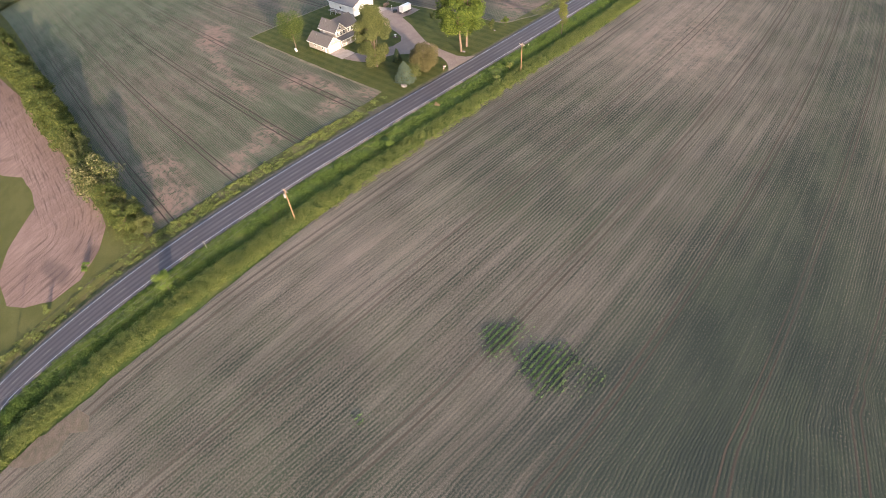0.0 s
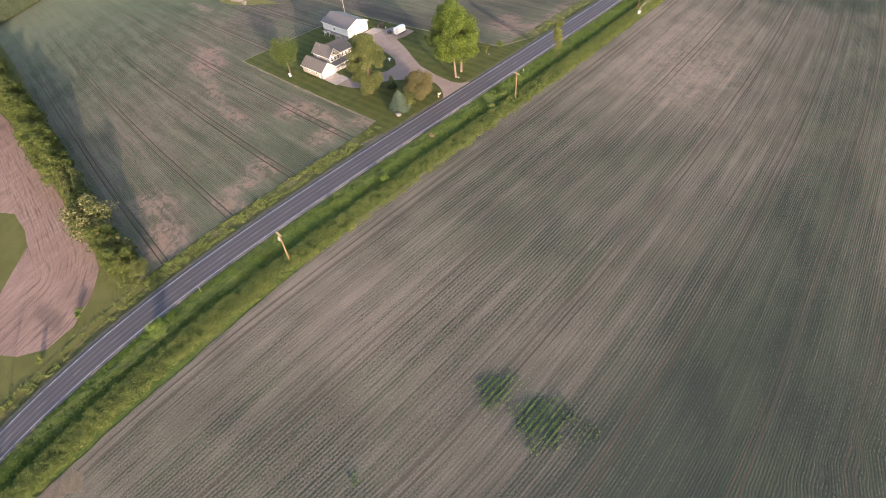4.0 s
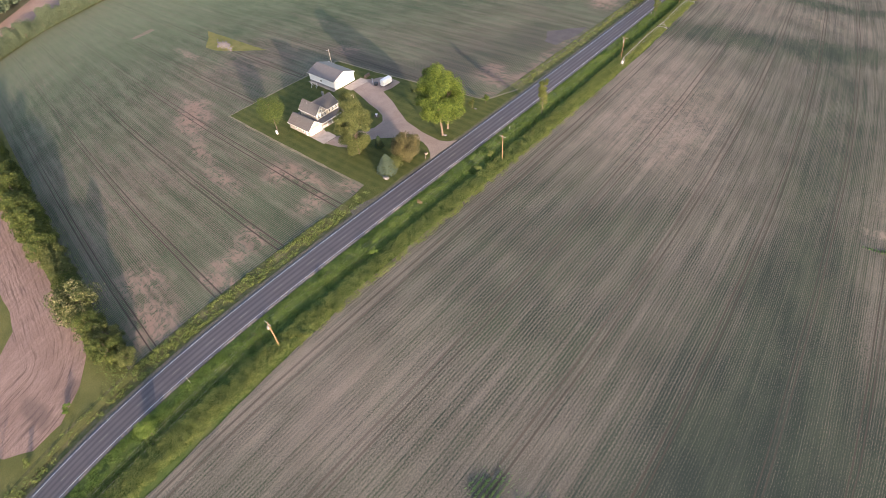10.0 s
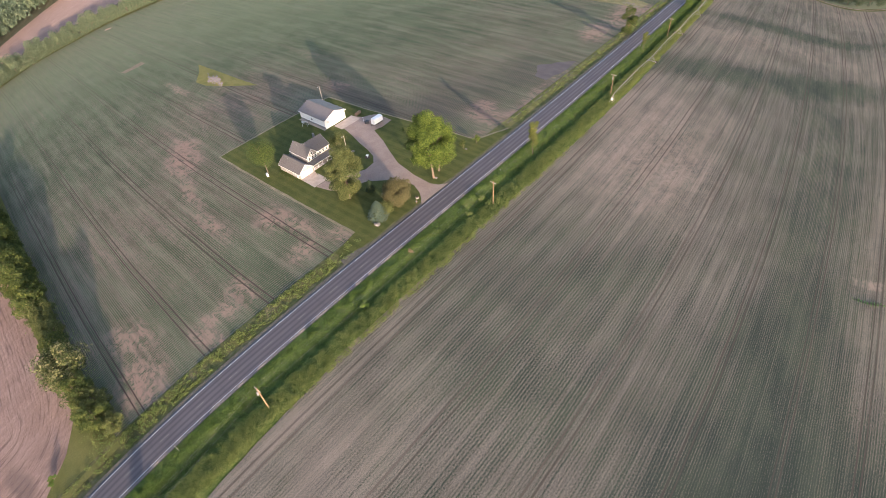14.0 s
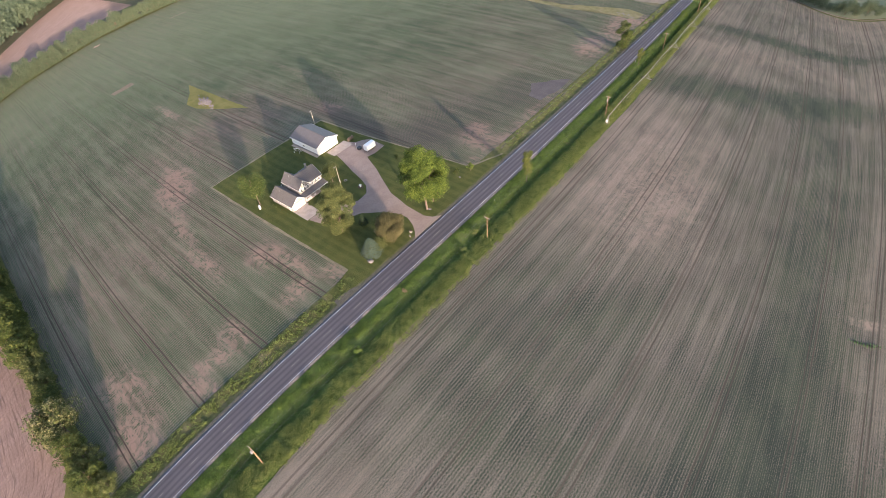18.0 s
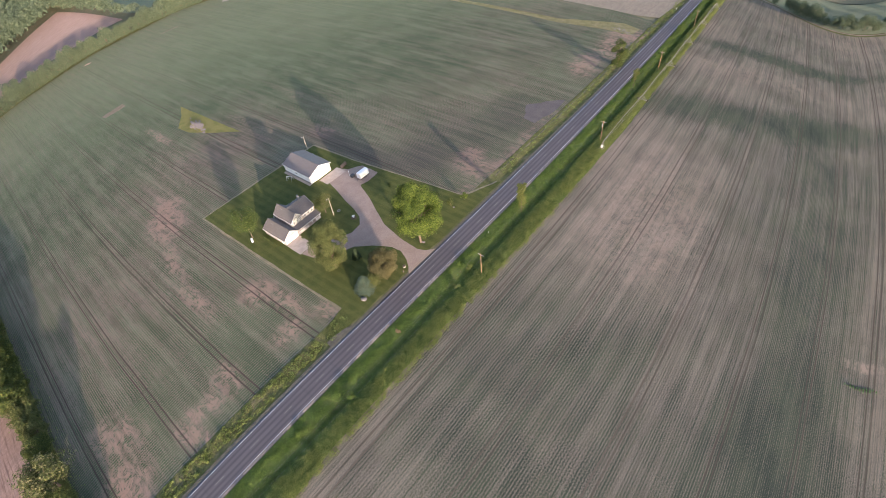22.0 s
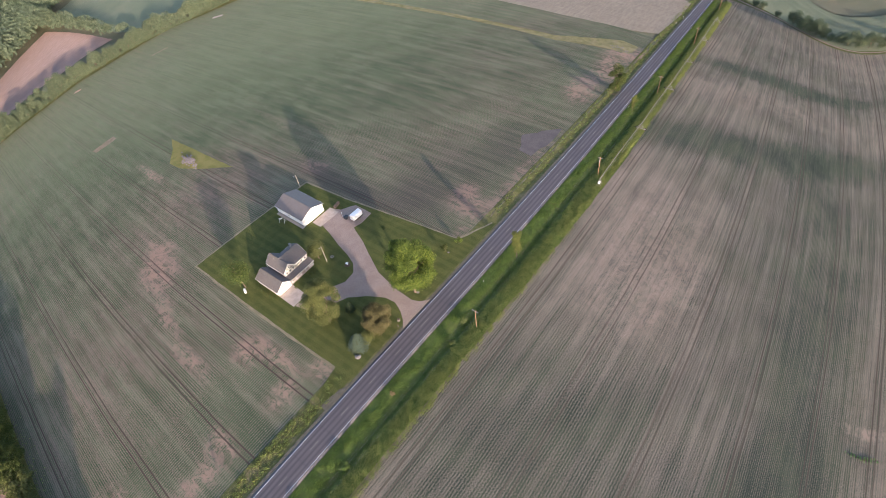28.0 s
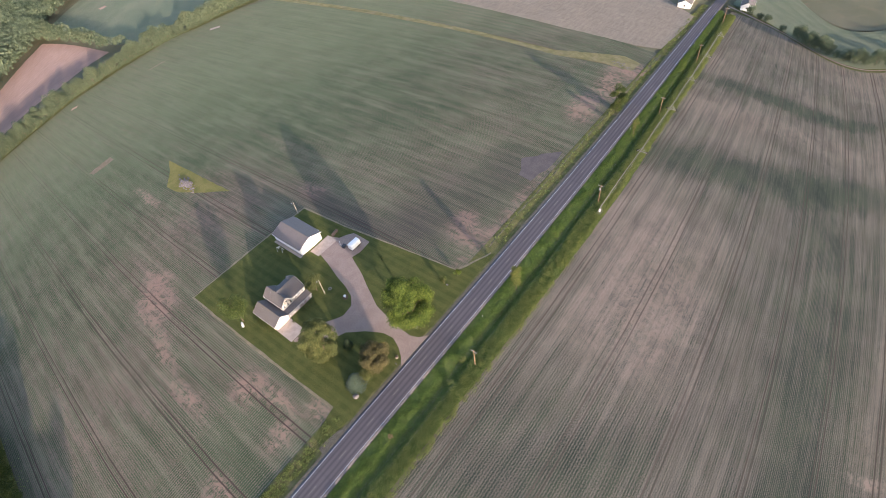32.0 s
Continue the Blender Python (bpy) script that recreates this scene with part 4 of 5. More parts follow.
def gable_walls(name, parent, x0, x1, y0, y1, eave, rise, along, material, gable_material=None, base=-0.4):
    """Four walls, the gable ends reaching up under the roof."""
    t = 0.2
    g = gable_material or material
    if along == "y":
        mid = (x0 + x1) / 2
        prof = [(x0, base), (x1, base), (x1, eave), (mid, eave + rise), (x0, eave)]
        part(name, prism(prof, y0, y0 + t, "y"), g, parent)
        part(name, prism(prof, y1 - t, y1, "y"), g, parent)
        part(name, box(x0, x0 + t, y0 + t, y1 - t, base, eave), material, parent)
        part(name, box(x1 - t, x1, y0 + t, y1 - t, base, eave), material, parent)
    else:
        mid = (y0 + y1) / 2
        prof = [(y0, base), (y1, base), (y1, eave), (mid, eave + rise), (y0, eave)]
        part(name, prism(prof, x0, x0 + t, "x"), g, parent)
        part(name, prism(prof, x1 - t, x1, "x"), g, parent)
        part(name, box(x0 + t, x1 - t, y0, y0 + t, base, eave), material, parent)
        part(name, box(x0 + t, x1 - t, y1 - t, y1, base, eave), material, parent)


def window(parent, face, c, along, z, w, h, bars=True, trim=0.2):
    """A window set into a wall; face: 'y-' or 'x-' (the wall's outer side), c: the wall's plane, along: its middle."""
    def slab(u0, u1, z0, z1, d0, d1):
        return box(along + u0, along + u1, c - d1, c - d0, z0, z1) if face == "y-" else box(c - d1, c - d0, along + u0, along + u1, z0, z1)
    frame_v = join([slab(-w / 2 - trim, -w / 2, z - trim, z + h + trim, 0.004, 0.075), slab(w / 2, w / 2 + trim, z - trim, z + h + trim, 0.004, 0.075),
                    slab(-w / 2, w / 2, z + h, z + h + trim, 0.004, 0.075), slab(-w / 2, w / 2, z - trim, z, 0.004, 0.095)])
    win = part("window", frame_v, M_WHITE, parent)
    part("pane", slab(-w / 2, w / 2, z, z + h, 0.012, 0.03), M_GLASS, win)
    if bars:
        part("sash_bar", slab(-w / 2, w / 2, z + h / 2 - 0.03, z + h / 2 + 0.03, 0.032, 0.06), M_WHITE, win)
    return win


# ---- farmhouse ----
house = thing("farmhouse", "two-storey taupe farmhouse with white trim, porch and attached garage", "house", stand(1.6, 47.9) @ Matrix.Diagonal((1.08, 1.02, 1.05, 1.0)))
gable_walls("garage_wall", house, -10.9, -4.6, -7.0, 5.4, 2.75, 2.45, "y", M_SIDING)
gable_roof("garage_roof", house, -10.9, -4.6, -7.0, 5.4, 2.75, 2.45, "y")
gable_walls("wing_wall", house, -4.6, 0.6, -4.6, 5.6, 5.4, 2.75, "y", M_SIDING)
gable_roof("wing_roof", house, -4.6, 0.6, -4.6, 5.6, 5.4, 2.75, "y", 0.4)
gable_walls("main_wall", house, 0.6, 6.6, -4.4, 4.6, 5.4, 2.9, "x", M_SIDING)
gable_roof("main_roof", house, -1.6, 6.6, -4.4, 4.6, 5.4, 2.9, "x", 0.4)
gd = part("garage_door", box(-10.15, -5.35, -7.06, -7.004, 0.05, 2.25), M_WHITE, house, "white panelled garage door")
for i in range(4):
    for j in range(4):
        part("door_panel", box(-10.05 + 1.2 * j, -9.05 + 1.2 * j, -7.085, -7.063, 0.14 + 0.54 * i, 0.54 + 0.54 * i), M_WHITE, gd)
part("garage_door_trim", join([box(-10.4, -10.16, -7.1, -7.004, 0.0, 2.5), box(-5.34, -5.1, -7.1, -7.004, 0.0, 2.5), box(-10.16, -5.34, -7.1, -7.004, 2.26, 2.5)]), M_WHITE, house)
part("gable_vent", prism([(-8.2, 3.5), (-7.3, 3.5), (-7.75, 4.15)], -7.05, -7.006, "y"), M_WHITE, house)
for x in (-3.55, -2.0, -0.45):
    window(house, "y-", -4.6, x, 3.55, 0.8, 1.35)
window(house, "y-", -4.6, -2.0, 5.75, 0.7, 0.8, False)
for x in (2.0, 3.7, 5.4):
    window(house, "y-", -4.4, x, 3.6, 0.85, 1.35)
window(house, "y-", -4.6, -3.0, 0.9, 1.2, 1.3)
for x in (1.4, 5.2):
    window(house, "y-", -4.4, x, 0.9, 1.2, 1.4)
for y in (-3.4, 1.2):
    window(house, "x-", -10.9, y, 1.1, 0.9, 1.1)
window(house, "x-", -4.6, 2.6, 3.9, 0.8, 1.0)
part("side_door", box(-10.98, -10.904, -5.9, -5.0, 0.0, 2.05), M_WHITE, house, "white side door of the garage")
front = part("front_door", box(2.9, 3.9, -4.48, -4.404, 0.05, 2.15), M_DOOR, house, "dark red front door")
part("door_handle", box(3.72, 3.8, -4.53, -4.484, 0.98, 1.12), M_GALV, front)
part("porch_floor", box(-4.4, 6.7, -7.0, -4.62, -0.3, 0.18), M_CONCRETE, house, "pale porch floor slab", 0.02)
proof = part("porch_roof", prism([(-7.35, 2.55), (-4.62, 3.3), (-4.62, 3.16), (-7.35, 2.41)], -4.5, 6.95, "x"), M_SHINGLE, house)
part("gutter", box(-4.5, 6.95, -7.42, -7.353, 2.36, 2.54), M_WHITE, proof)
for x in (-4.1, -1.9, 0.4, 2.7, 4.6, 6.5):
    part("porch_post", box(x - 0.08, x + 0.08, -6.95, -6.79, 0.18, 2.44), M_WHITE, house)
for x0, x1 in ((-4.0, -2.0), (-1.8, 0.3), (4.7, 6.4)):
    rail = part("porch_rail", box(x0, x1, -6.9, -6.83, 1.0, 1.08), M_WHITE, house)
    for k in range(7):
        x = x0 + (k + 0.5) * (x1 - x0) / 7
        part("baluster", box(x - 0.03, x + 0.03, -6.885, -6.845, 0.18, 1.0), M_WHITE, rail)
part("porch_step", box(2.5, 4.3, -7.5, -7.002, -0.3, 0.02), M_CONCRETE, house)
part("chimney", box(4.7, 5.4, 1.6, 2.3, 6.0, 9.0), M_WAINSCOT, house, "short dark chimney", 0.03)
part("vent_pipe", capped([((-2.9, 2.4, 7.4), 0.06), ((-2.9, 2.4, 8.35), 0.06)]), M_GALV, house)
part("vent_pipe", capped([((-8.6, 2.2, 4.2), 0.06), ((-8.6, 2.2, 5.2), 0.06)]), M_GALV, house)
part("back_porch_roof", prism([(5.64, 3.2), (8.2, 2.5), (8.2, 2.36), (5.64, 3.06)], -4.4, -0.4, "x"), M_SHINGLE, house)
for x in (-4.3, -0.5):
    part("porch_post", box(x - 0.07, x + 0.07, 8.0, 8.14, -0.3, 2.4), M_WHITE, house)
part("foundation", join([box(-10.93, -4.57, -7.03, 5.43, -0.6, 0.12), box(-4.57, 6.63, -4.63, 4.63, -0.6, 0.12)]), M_CONCRETE, house)

# ---- barn ----
barn = thing("pole_barn", "white steel pole barn with a grey-brown metal roof", "barn", stand(22.2, 67.5, 0, 0, 1.1))
gable_walls("barn_wall", barn, -5.5, 5.5, -7.9, 7.9, 4.0, 2.1, "y", M_STEEL, M_STEELX)
gable_roof("barn_roof", barn, -5.5, 5.5, -7.9, 7.9, 4.0, 2.1, "y", 0.5, 0.14, M_ROOFSTEEL)
part("wainscot", box(-5.56, -5.504, -7.9, 7.9, -0.3, 0.95), M_WAINSCOT, barn, "dark grey wainscot strip")
part("wainscot_cap", box(-5.60, -5.504, -7.9, 7.9, 0.955, 1.03), M_WHITE, barn)
part("foundation_strip", box(-6.7, -5.57, -8.2, 8.2, -0.4, 0.06), M_CONCRETE, barn, "pale concrete strip along the wall")
window(barn, "x-", -5.5, 0.6, 1.7, 1.0, 0.8, False)
door = part("sliding_door", box(-2.6, 2.6, -8.02, -7.94, 0.05, 3.6), M_STEELX, barn, "wide white sliding door")
part("door_track", box(-5.0, 5.0, -8.1, -7.905, 3.64, 3.8), M_WHITE, barn)
for x in (-2.5, -0.05, 2.4):
    part("door_stile", box(x, x + 0.1, -8.05, -8.022, 0.1, 3.55), M_WHITE, door)
part("walk_door", box(3.6, 4.5, -7.97, -7.904, 0.05, 2.1), M_WHITE, barn)
for y in (-7.95, 7.85):
    part("corner_trim", box(-5.58, -5.46, y - 0.04, y + 0.1, 1.04, 4.0), M_WHITE, barn)

# ---- trailer and yard things ----
trailer = thing("cargo_trailer", "white enclosed cargo trailer parked on the gravel", "trailer", stand(30.2, 45.4, 0, 0.1))
part("trailer_body", box(-2.7, 2.5, -1.35, 1.35, 0.55, 2.95), M_TRAILER, trailer, bevel=0.12)
part("rear_door", box(2.504, 2.56, -1.15, 1.15, 0.6, 2.8), M_TRAILER, trailer)
part("roof_cap", prism([(-1.33, 2.9), (1.33, 2.9), (1.2, 3.14), (0.7, 3.34), (0, 3.42), (-0.7, 3.34), (-1.2, 3.14)], -2.68, 2.48, "x"), M_TRAILER, trailer, "arched white roof")
part("skirt", box(-2.7, 2.5, -1.38, -1.354, 0.5, 0.95), M_DARK, trailer, "dark lower skirt")
for x in (-0.2, 0.75):
    for y in (-1.12, 1.12):
        w = part("wheel", cylinder((x, y, 0.36), "y", 0.36, 0.11), M_RUBBER, trailer)
        part("rim", cylinder((x, y * 1.01, 0.36), "y", 0.2, 0.115), M_GALV, w)
part("hitch", join([rod((-2.7, -0.8, 0.5), (-3.9, 0, 0.5), 0.06), rod((-2.7, 0.8, 0.5), (-3.9, 0, 0.5), 0.06), rod((-3.8, 0, 0.0), (-3.8, 0, 0.9), 0.05)]), M_DARK, trailer)
bin_ = thing("storage_bin", "dark covered bin beside the trailer", "bin", stand(28.0, 48.4, 8, 0.1))
part("bin_body", box(-0.8, 0.8, -0.7, 0.7, 0, 1.1), M_DARK, bin_, bevel=0.06)
part("bin_lid", box(-0.86, 0.86, -0.76, 0.76, 1.11, 1.22), M_DARK, bin_)
lamp = thing("yard_post", "short white post light by the trailer", "post light", stand(27.8, 49.8, 0, 0.05))
part("post", capped([((0, 0, -0.2), 0.06), ((0, 0, 2.6), 0.05)]), M_WHITE, lamp)
part("lamp_head", cylinder((0, 0, 2.75), "z", 0.16, 0.16), M_WHITE, lamp)
hay = thing("firewood_stack", "low brown stack of cut firewood by the barn", "firewood", stand(30.9, 56.4, 10, 0.05))
for i in range(4):
    for j in range(9):
        part("log", cylinder((-1.6 + 0.4 * j + 0.2 * (i % 2), 0, 0.18 + 0.33 * i), "y", 0.18, 0.5, 8), M_BARK, hay)
swing = thing("swing_set", "white A-frame swing set on the grass", "swing set", stand(14.8, 69.6, 20))
for y in (-1.3, 1.3):
    for x in (-0.9, 0.9):
        part("leg", rod((x, y, -0.1), (0, y, 2.2), 0.07), M_WHITE, swing)
part("top_beam", rod((0, -1.6, 2.2), (0, 1.6, 2.2), 0.06), M_WHITE, swing)
for y in (-0.55, 0.55):
    sw = part("swing_seat", box(-0.14, 0.14, y - 0.3, y + 0.3, 0.5, 0.55), M_DARK, swing)
    part("chain", join([rod((0, y - 0.28, 0.55), (0, y - 0.28, 2.2), 0.015), rod((0, y + 0.28, 0.55), (0, y + 0.28, 2.2), 0.015)]), M_GALV, sw)
part("slide", prism([(0.1, 1.5), (2.4, 0.25), (2.4, 0.18), (0.1, 1.4)], 1.35, 1.85, "y"), M_WHITE, swing, "white plastic slide")
tank = thing("propane_tank", "white propane tank under the small tree", "tank", stand(-15.8, 53.4, 65))
part("vessel", capped([((-1.35, 0, 0.7), 0.12), ((-1.2, 0, 0.7), 0.36), ((-0.95, 0, 0.7), 0.48), ((0.95, 0, 0.7), 0.48), ((1.2, 0, 0.7), 0.36), ((1.35, 0, 0.7), 0.12)]), M_WHITE, tank, smooth=True)
for x in (-0.7, 0.7):
    part("saddle", box(x - 0.1, x + 0.1, -0.35, 0.35, -0.1, 0.32), M_CONCRETE, tank)
part("valve_dome", cylinder((0, 0, 1.22), "z", 0.16, 0.09), M_WHITE, tank)
bird = thing("birdbath", "white birdbath in a round dark mulch bed", "birdbath", stand(12.5, 32.4))
part("mulch_ring", cylinder((0, 0, 0.06), "z", 1.2, 0.07, 20), M_MULCH, bird)
part("pedestal", capped([((0, 0, 0.1), 0.28), ((0, 0, 0.3), 0.14), ((0, 0, 0.8), 0.12), ((0, 0, 0.9), 0.3)]), M_WHITE, bird, smooth=True)
part("bowl", capped([((0, 0, 0.88), 0.2), ((0, 0, 1.0), 0.62), ((0, 0, 1.1), 0.68)]), M_WHITE, bird, smooth=True)
ring = thing("fire_ring", "small dark stone fire ring on the lawn", "fire ring", stand(12.3, 39.8))
for k in range(10):
    a = 2 * math.pi * k / 10
    part("stone", box(0.6 * math.cos(a) - 0.16, 0.6 * math.cos(a) + 0.16, 0.6 * math.sin(a) - 0.16, 0.6 * math.sin(a) + 0.16, -0.05, 0.25), M_WAINSCOT, ring, bevel=0.05)
mail = thing("mailbox", "dark mailbox on a post by the drive", "mailbox", stand(4.1, 2.2))
part("post", box(-0.06, 0.06, -0.06, 0.06, -0.3, 1.05), M_POLE, mail)
part("box", prism([(-0.14, 1.06), (0.14, 1.06), (0.14, 1.24), (0.07, 1.34), (-0.07, 1.34), (-0.14, 1.24)], -0.3, 0.3, "y"), M_DARK, mail)
part("flag", box(0.145, 0.16, -0.1, 0.1, 1.2, 1.4), M_ORANGE, mail)
part("newspaper_tube", cylinder((0, 0.0, 0.86), "y", 0.1, 0.24), M_WHITE, mail)
planter = thing("barrel_planter", "half-barrel planter with a pale rim by the road", "planter", stand(6, 3.7))
part("tub", capped([((0, 0, -0.05), 0.55), ((0, 0, 0.4), 0.66), ((0, 0, 0.65), 0.62)]), M_GREYPOLE, planter)
part("soil", cylinder((0, 0, 0.66), "z", 0.52, 0.02), M_MULCH, planter)


# ---- utility poles and wires ----
def utility_pole(transformer):
    pole = tagged(new("utility_pole"), "brown wooden utility pole with a crossarm" + (" and grey transformer" if transformer else ""), "utility pole", "utility poles along the road")
    part("pole", capped([((0, 0, -0.6), 0.19), ((0, 0, 4), 0.165), ((0, 0, 10.2), 0.125)]), M_POLE, pole, smooth=True)
    arm = part("crossarm", box(-0.07, 0.07, -1.25, 1.25, 9.5, 9.64), M_GREYPOLE, pole)
    for y in (-1.15, -0.45, 0.45, 1.15):
        part("insulator", capped([((0, y, 9.64), 0.05), ((0, y, 9.72), 0.07), ((0, y, 9.84), 0.04)]), M_PORCELAIN, arm)
    part("brace", join([rod((0.09, -0.75, 9.5), (0.12, 0, 8.9), 0.03), rod((0.09, 0.75, 9.5), (0.12, 0, 8.9), 0.03)]), M_GALV, pole)
    if transformer:
        can = part("transformer", cylinder((-0.42, 0.1, 8.1), "z", 0.27, 0.5), M_GALV, pole, "grey transformer can")
        part("bushing", capped([((-0.42, 0.1, 8.6), 0.04), ((-0.42, 0.1, 8.85), 0.05)]), M_PORCELAIN, can)
        part("cutout", box(-0.2, -0.1, 0.3, 0.4, 8.7, 9.1), M_PORCELAIN, pole)
    return pole


POLES = [(-178, -18), (-76, -18.1), (15.3, -17.5), (105, -17.2), (182.1, -16), (262, -16.2), (343, -16.2)]
pole_a = utility_pole(True)
pole_b = utility_pole(False)
for k, (s, n) in enumerate(POLES):
    m = stand(s, n, 0, 0.0)
    src = pole_a if k in (1, 3) else pole_b
    if k in (1, 2):
        setdown(src, m)
    else:
        copy_thing(src, m)


def cable(name, a, b, sag, r, material, label):
    pts = [a.lerp(b, i / 10) - Vector((0, 0, 4 * sag * (i / 10) * (1 - i / 10))) for i in range(11)]
    ob = part(name, tube([(p, r) for p in pts]), material, None)
    return tagged(ob, label, "cable", "wires between the poles")


for k in range(len(POLES) - 1):
    for off in (-1.15, 0.45, 1.15):
        a, b = spot(POLES[k][0], POLES[k][1] + off, 9.86), spot(POLES[k + 1][0], POLES[k + 1][1] + off, 9.86)
        cable("power_cable", a, b, 1.1, 0.011, M_WAINSCOT, "thin grey power cable between two poles")

for s, n, h, label in ((10.2, 39.7, 9.4, "pale service pole beside the house"), (31.4, 79.5, 7.6, "pale pole behind the barn")):
    sp = thing("service_pole", label, "pole", stand(s, n, 0))
    part("pole", capped([((0, 0, -0.4), 0.15), ((0, 0, h), 0.11)]), M_GREYPOLE, sp, smooth=True)
    lampp = part("yard_lamp", join([rod((0, 0, h - 0.5), (-0.9, 0, h - 0.1), 0.04), cylinder((-1.0, 0, h - 0.2), "z", 0.2, 0.12)]), M_GALV, sp)
    part("meter_box", box(-0.16, 0.16, -0.3, -0.13, 1.3, 1.9), M_GALV, sp)

# ---- irrigation machine parked along the verge ----
TOWERS = [146.0, 189.5, 231.0, 272.5, 314.5]
IRR_N = -20.2
cart = thing("irrigation_cart", "white end cart of the irrigation machine", "irrigation cart", stand(99.8, IRR_N))
part("cabinet", box(-0.5, 0.5, -0.35, 0.35, 0.5, 1.7), M_WHITE, cart, bevel=0.05)
part("base_frame", join([box(-1.3, 1.3, -0.9, -0.75, 0.25, 0.45), box(-1.3, 1.3, 0.75, 0.9, 0.25, 0.45), box(-1.3, -1.1, -0.75, 0.75, 0.25, 0.45), box(1.1, 1.3, -0.75, 0.75, 0.25, 0.45)]), M_GALV, cart)
part("mast", join([rod((-0.9, -0.8, 0.45), (0.2, 0, 3.3), 0.06), rod((-0.9, 0.8, 0.45), (0.2, 0, 3.3), 0.06), rod((1.2, -0.8, 0.45), (0.2, 0, 3.3), 0.06), rod((1.2, 0.8, 0.45), (0.2, 0, 3.3), 0.06)]), M_GALV, cart)
part("control_box", box(-0.52, -0.3, 0.0, 0.3, 1.72, 2.1), M_WHITE, cart)


def tower():
    t = tagged(new("irrigation_tower"), "galvanised A-frame tower on two wheels", "irrigation tower", "towers of the irrigation machine")
    part("a_frame", join([rod((0, -2.1, 0.75), (0, 0, 3.4), 0.055), rod((0, 2.1, 0.75), (0, 0, 3.4), 0.055), rod((-0.9, -1.3, 1.8), (-0.9, 0, 3.4), 0.05), rod((0, -1.1, 2.0), (0, 1.1, 2.0), 0.05)]), M_GALV, t)
    part("base_beam", box(-0.12, 0.12, -2.4, 2.4, 0.62, 0.86), M_GALV, t)
    for y in (-2.2, 2.2):
        w = part("wheel", cylinder((0.28, y, 0.6), "x", 0.62, 0.16, 18), M_RUBBER, t)
        part("rim", cylinder((0.28, y, 0.6), "x", 0.34, 0.17, 12), M_GALV, w)
    part("drive_box", box(-0.3, 0.3, -0.3, 0.3, 0.87, 1.25), M_WAINSCOT, t)
    return t


first = setdown(tower(), stand(TOWERS[0], IRR_N))
for s in TOWERS[1:]:
    copy_thing(first, stand(s, IRR_N))
ends = [99.8] + TOWERS
for s0, s1 in zip(ends, ends[1:]):
    span = tagged(new("irrigation_span"), "long white irrigation pipe with a truss below", "irrigation pipe", "spans of the irrigation machine")
    knots = [s0 + (s1 - s0) * i / 7 for i in range(8)]
    bow = [3.45 + 0.9 * math.sin(math.pi * i / 7) for i in range(8)]
    low = [3.1 - 0.55 * math.sin(math.pi * i / 7) + 0.45 * math.sin(math.pi * i / 7) for i in range(8)]
    top_pts = [spot(s, IRR_N, z) for s, z in zip(knots, bow)]
    part("pipe", tube([(p, 0.085) for p in top_pts]), M_GALV, span)
    for off in (-0.55, 0.55):
        rods = [(spot(s, IRR_N + off * math.sin(math.pi * i / 7), z), 0.022) for i, (s, z) in enumerate(zip(knots, low))]
        part("truss_rod", tube(rods), M_GALV, span)
        for i in range(1, 7):
            part("truss_brace", rod(top_pts[i], rods[i][0], 0.025), M_GALV, span)

# ---- markers, stones, far buildings ----
sign = thing("road_sign", "small road sign on a pale post seen edge on", "road sign", stand(-99.7, -8.7))
part("post", box(-0.05, 0.05, -0.05, 0.05, -0.3, 2.6), M_GREYPOLE, sign)
part("sign_plate", box(-0.03, -0.052, -0.38, 0.38, 1.8, 2.55), M_GALV, sign)
for s, n in ((253.2, -7.6), (285.1, -7.6), (285.8, 3.0), (29.6, -9.0), (160, -8.2), (300, 2.0)):
    mk = thing("marker_post", "short white roadside marker post", "marker post", stand(s, n), "roadside markers")
    part("post", box(-0.06, 0.06, -0.06, 0.06, -0.3, 1.1), M_WHITE, mk)
    part("reflector", box(-0.075, -0.062, -0.05, 0.05, 0.85, 1.05), M_ORANGE, mk)


def boulder(rng, r):
    bm = bmesh.new()
    bmesh.ops.create_icosphere(bm, subdivisions=1, radius=r)
    for v in bm.verts:
        v.co *= rng.uniform(0.7, 1.2)
        v.co.z *= 0.72
    shape = [tuple(v.co) for v in bm.verts], [[v.index for v in f.verts] for f in bm.faces]
    bm.free()
    return shape


rock_rng = random.Random(4)
rock_shapes = [boulder(rock_rng, 1.0) for _ in range(6)]
pile = thing("rock_pile", "heap of pale field stones on the grass island", "rock pile", stand(18.3, 143.4, -18))
rock_meshes = []
for k in range(110):
    x, y = rock_rng.gauss(0, 1.5), rock_rng.gauss(0, 3.2)
    h = max(0.0, 1.3 - 0.25 * (x * x / 1.6 + y * y / 7)) * rock_rng.random()
    if k < 6:
        ob = part("rock", rock_shapes[k], M_ROCK, pile)
        rock_meshes.append(ob.data)
    else:
        ob = new("rock", rock_meshes[k % 6])
        ob.parent = pile
    r = rock_rng.uniform(0.28, 0.75)
    ob.matrix_basis = Matrix.LocRotScale((x, y, h + r * 0.35), Euler((rock_rng.random() * 3, rock_rng.random() * 3, rock_rng.random() * 6)), (r, r * rock_rng.uniform(0.7, 1.2), r))
debris = thing("stone_heap", "low scatter of pale stones by the waterway", "stones", stand(218.2, 18.2, 70))
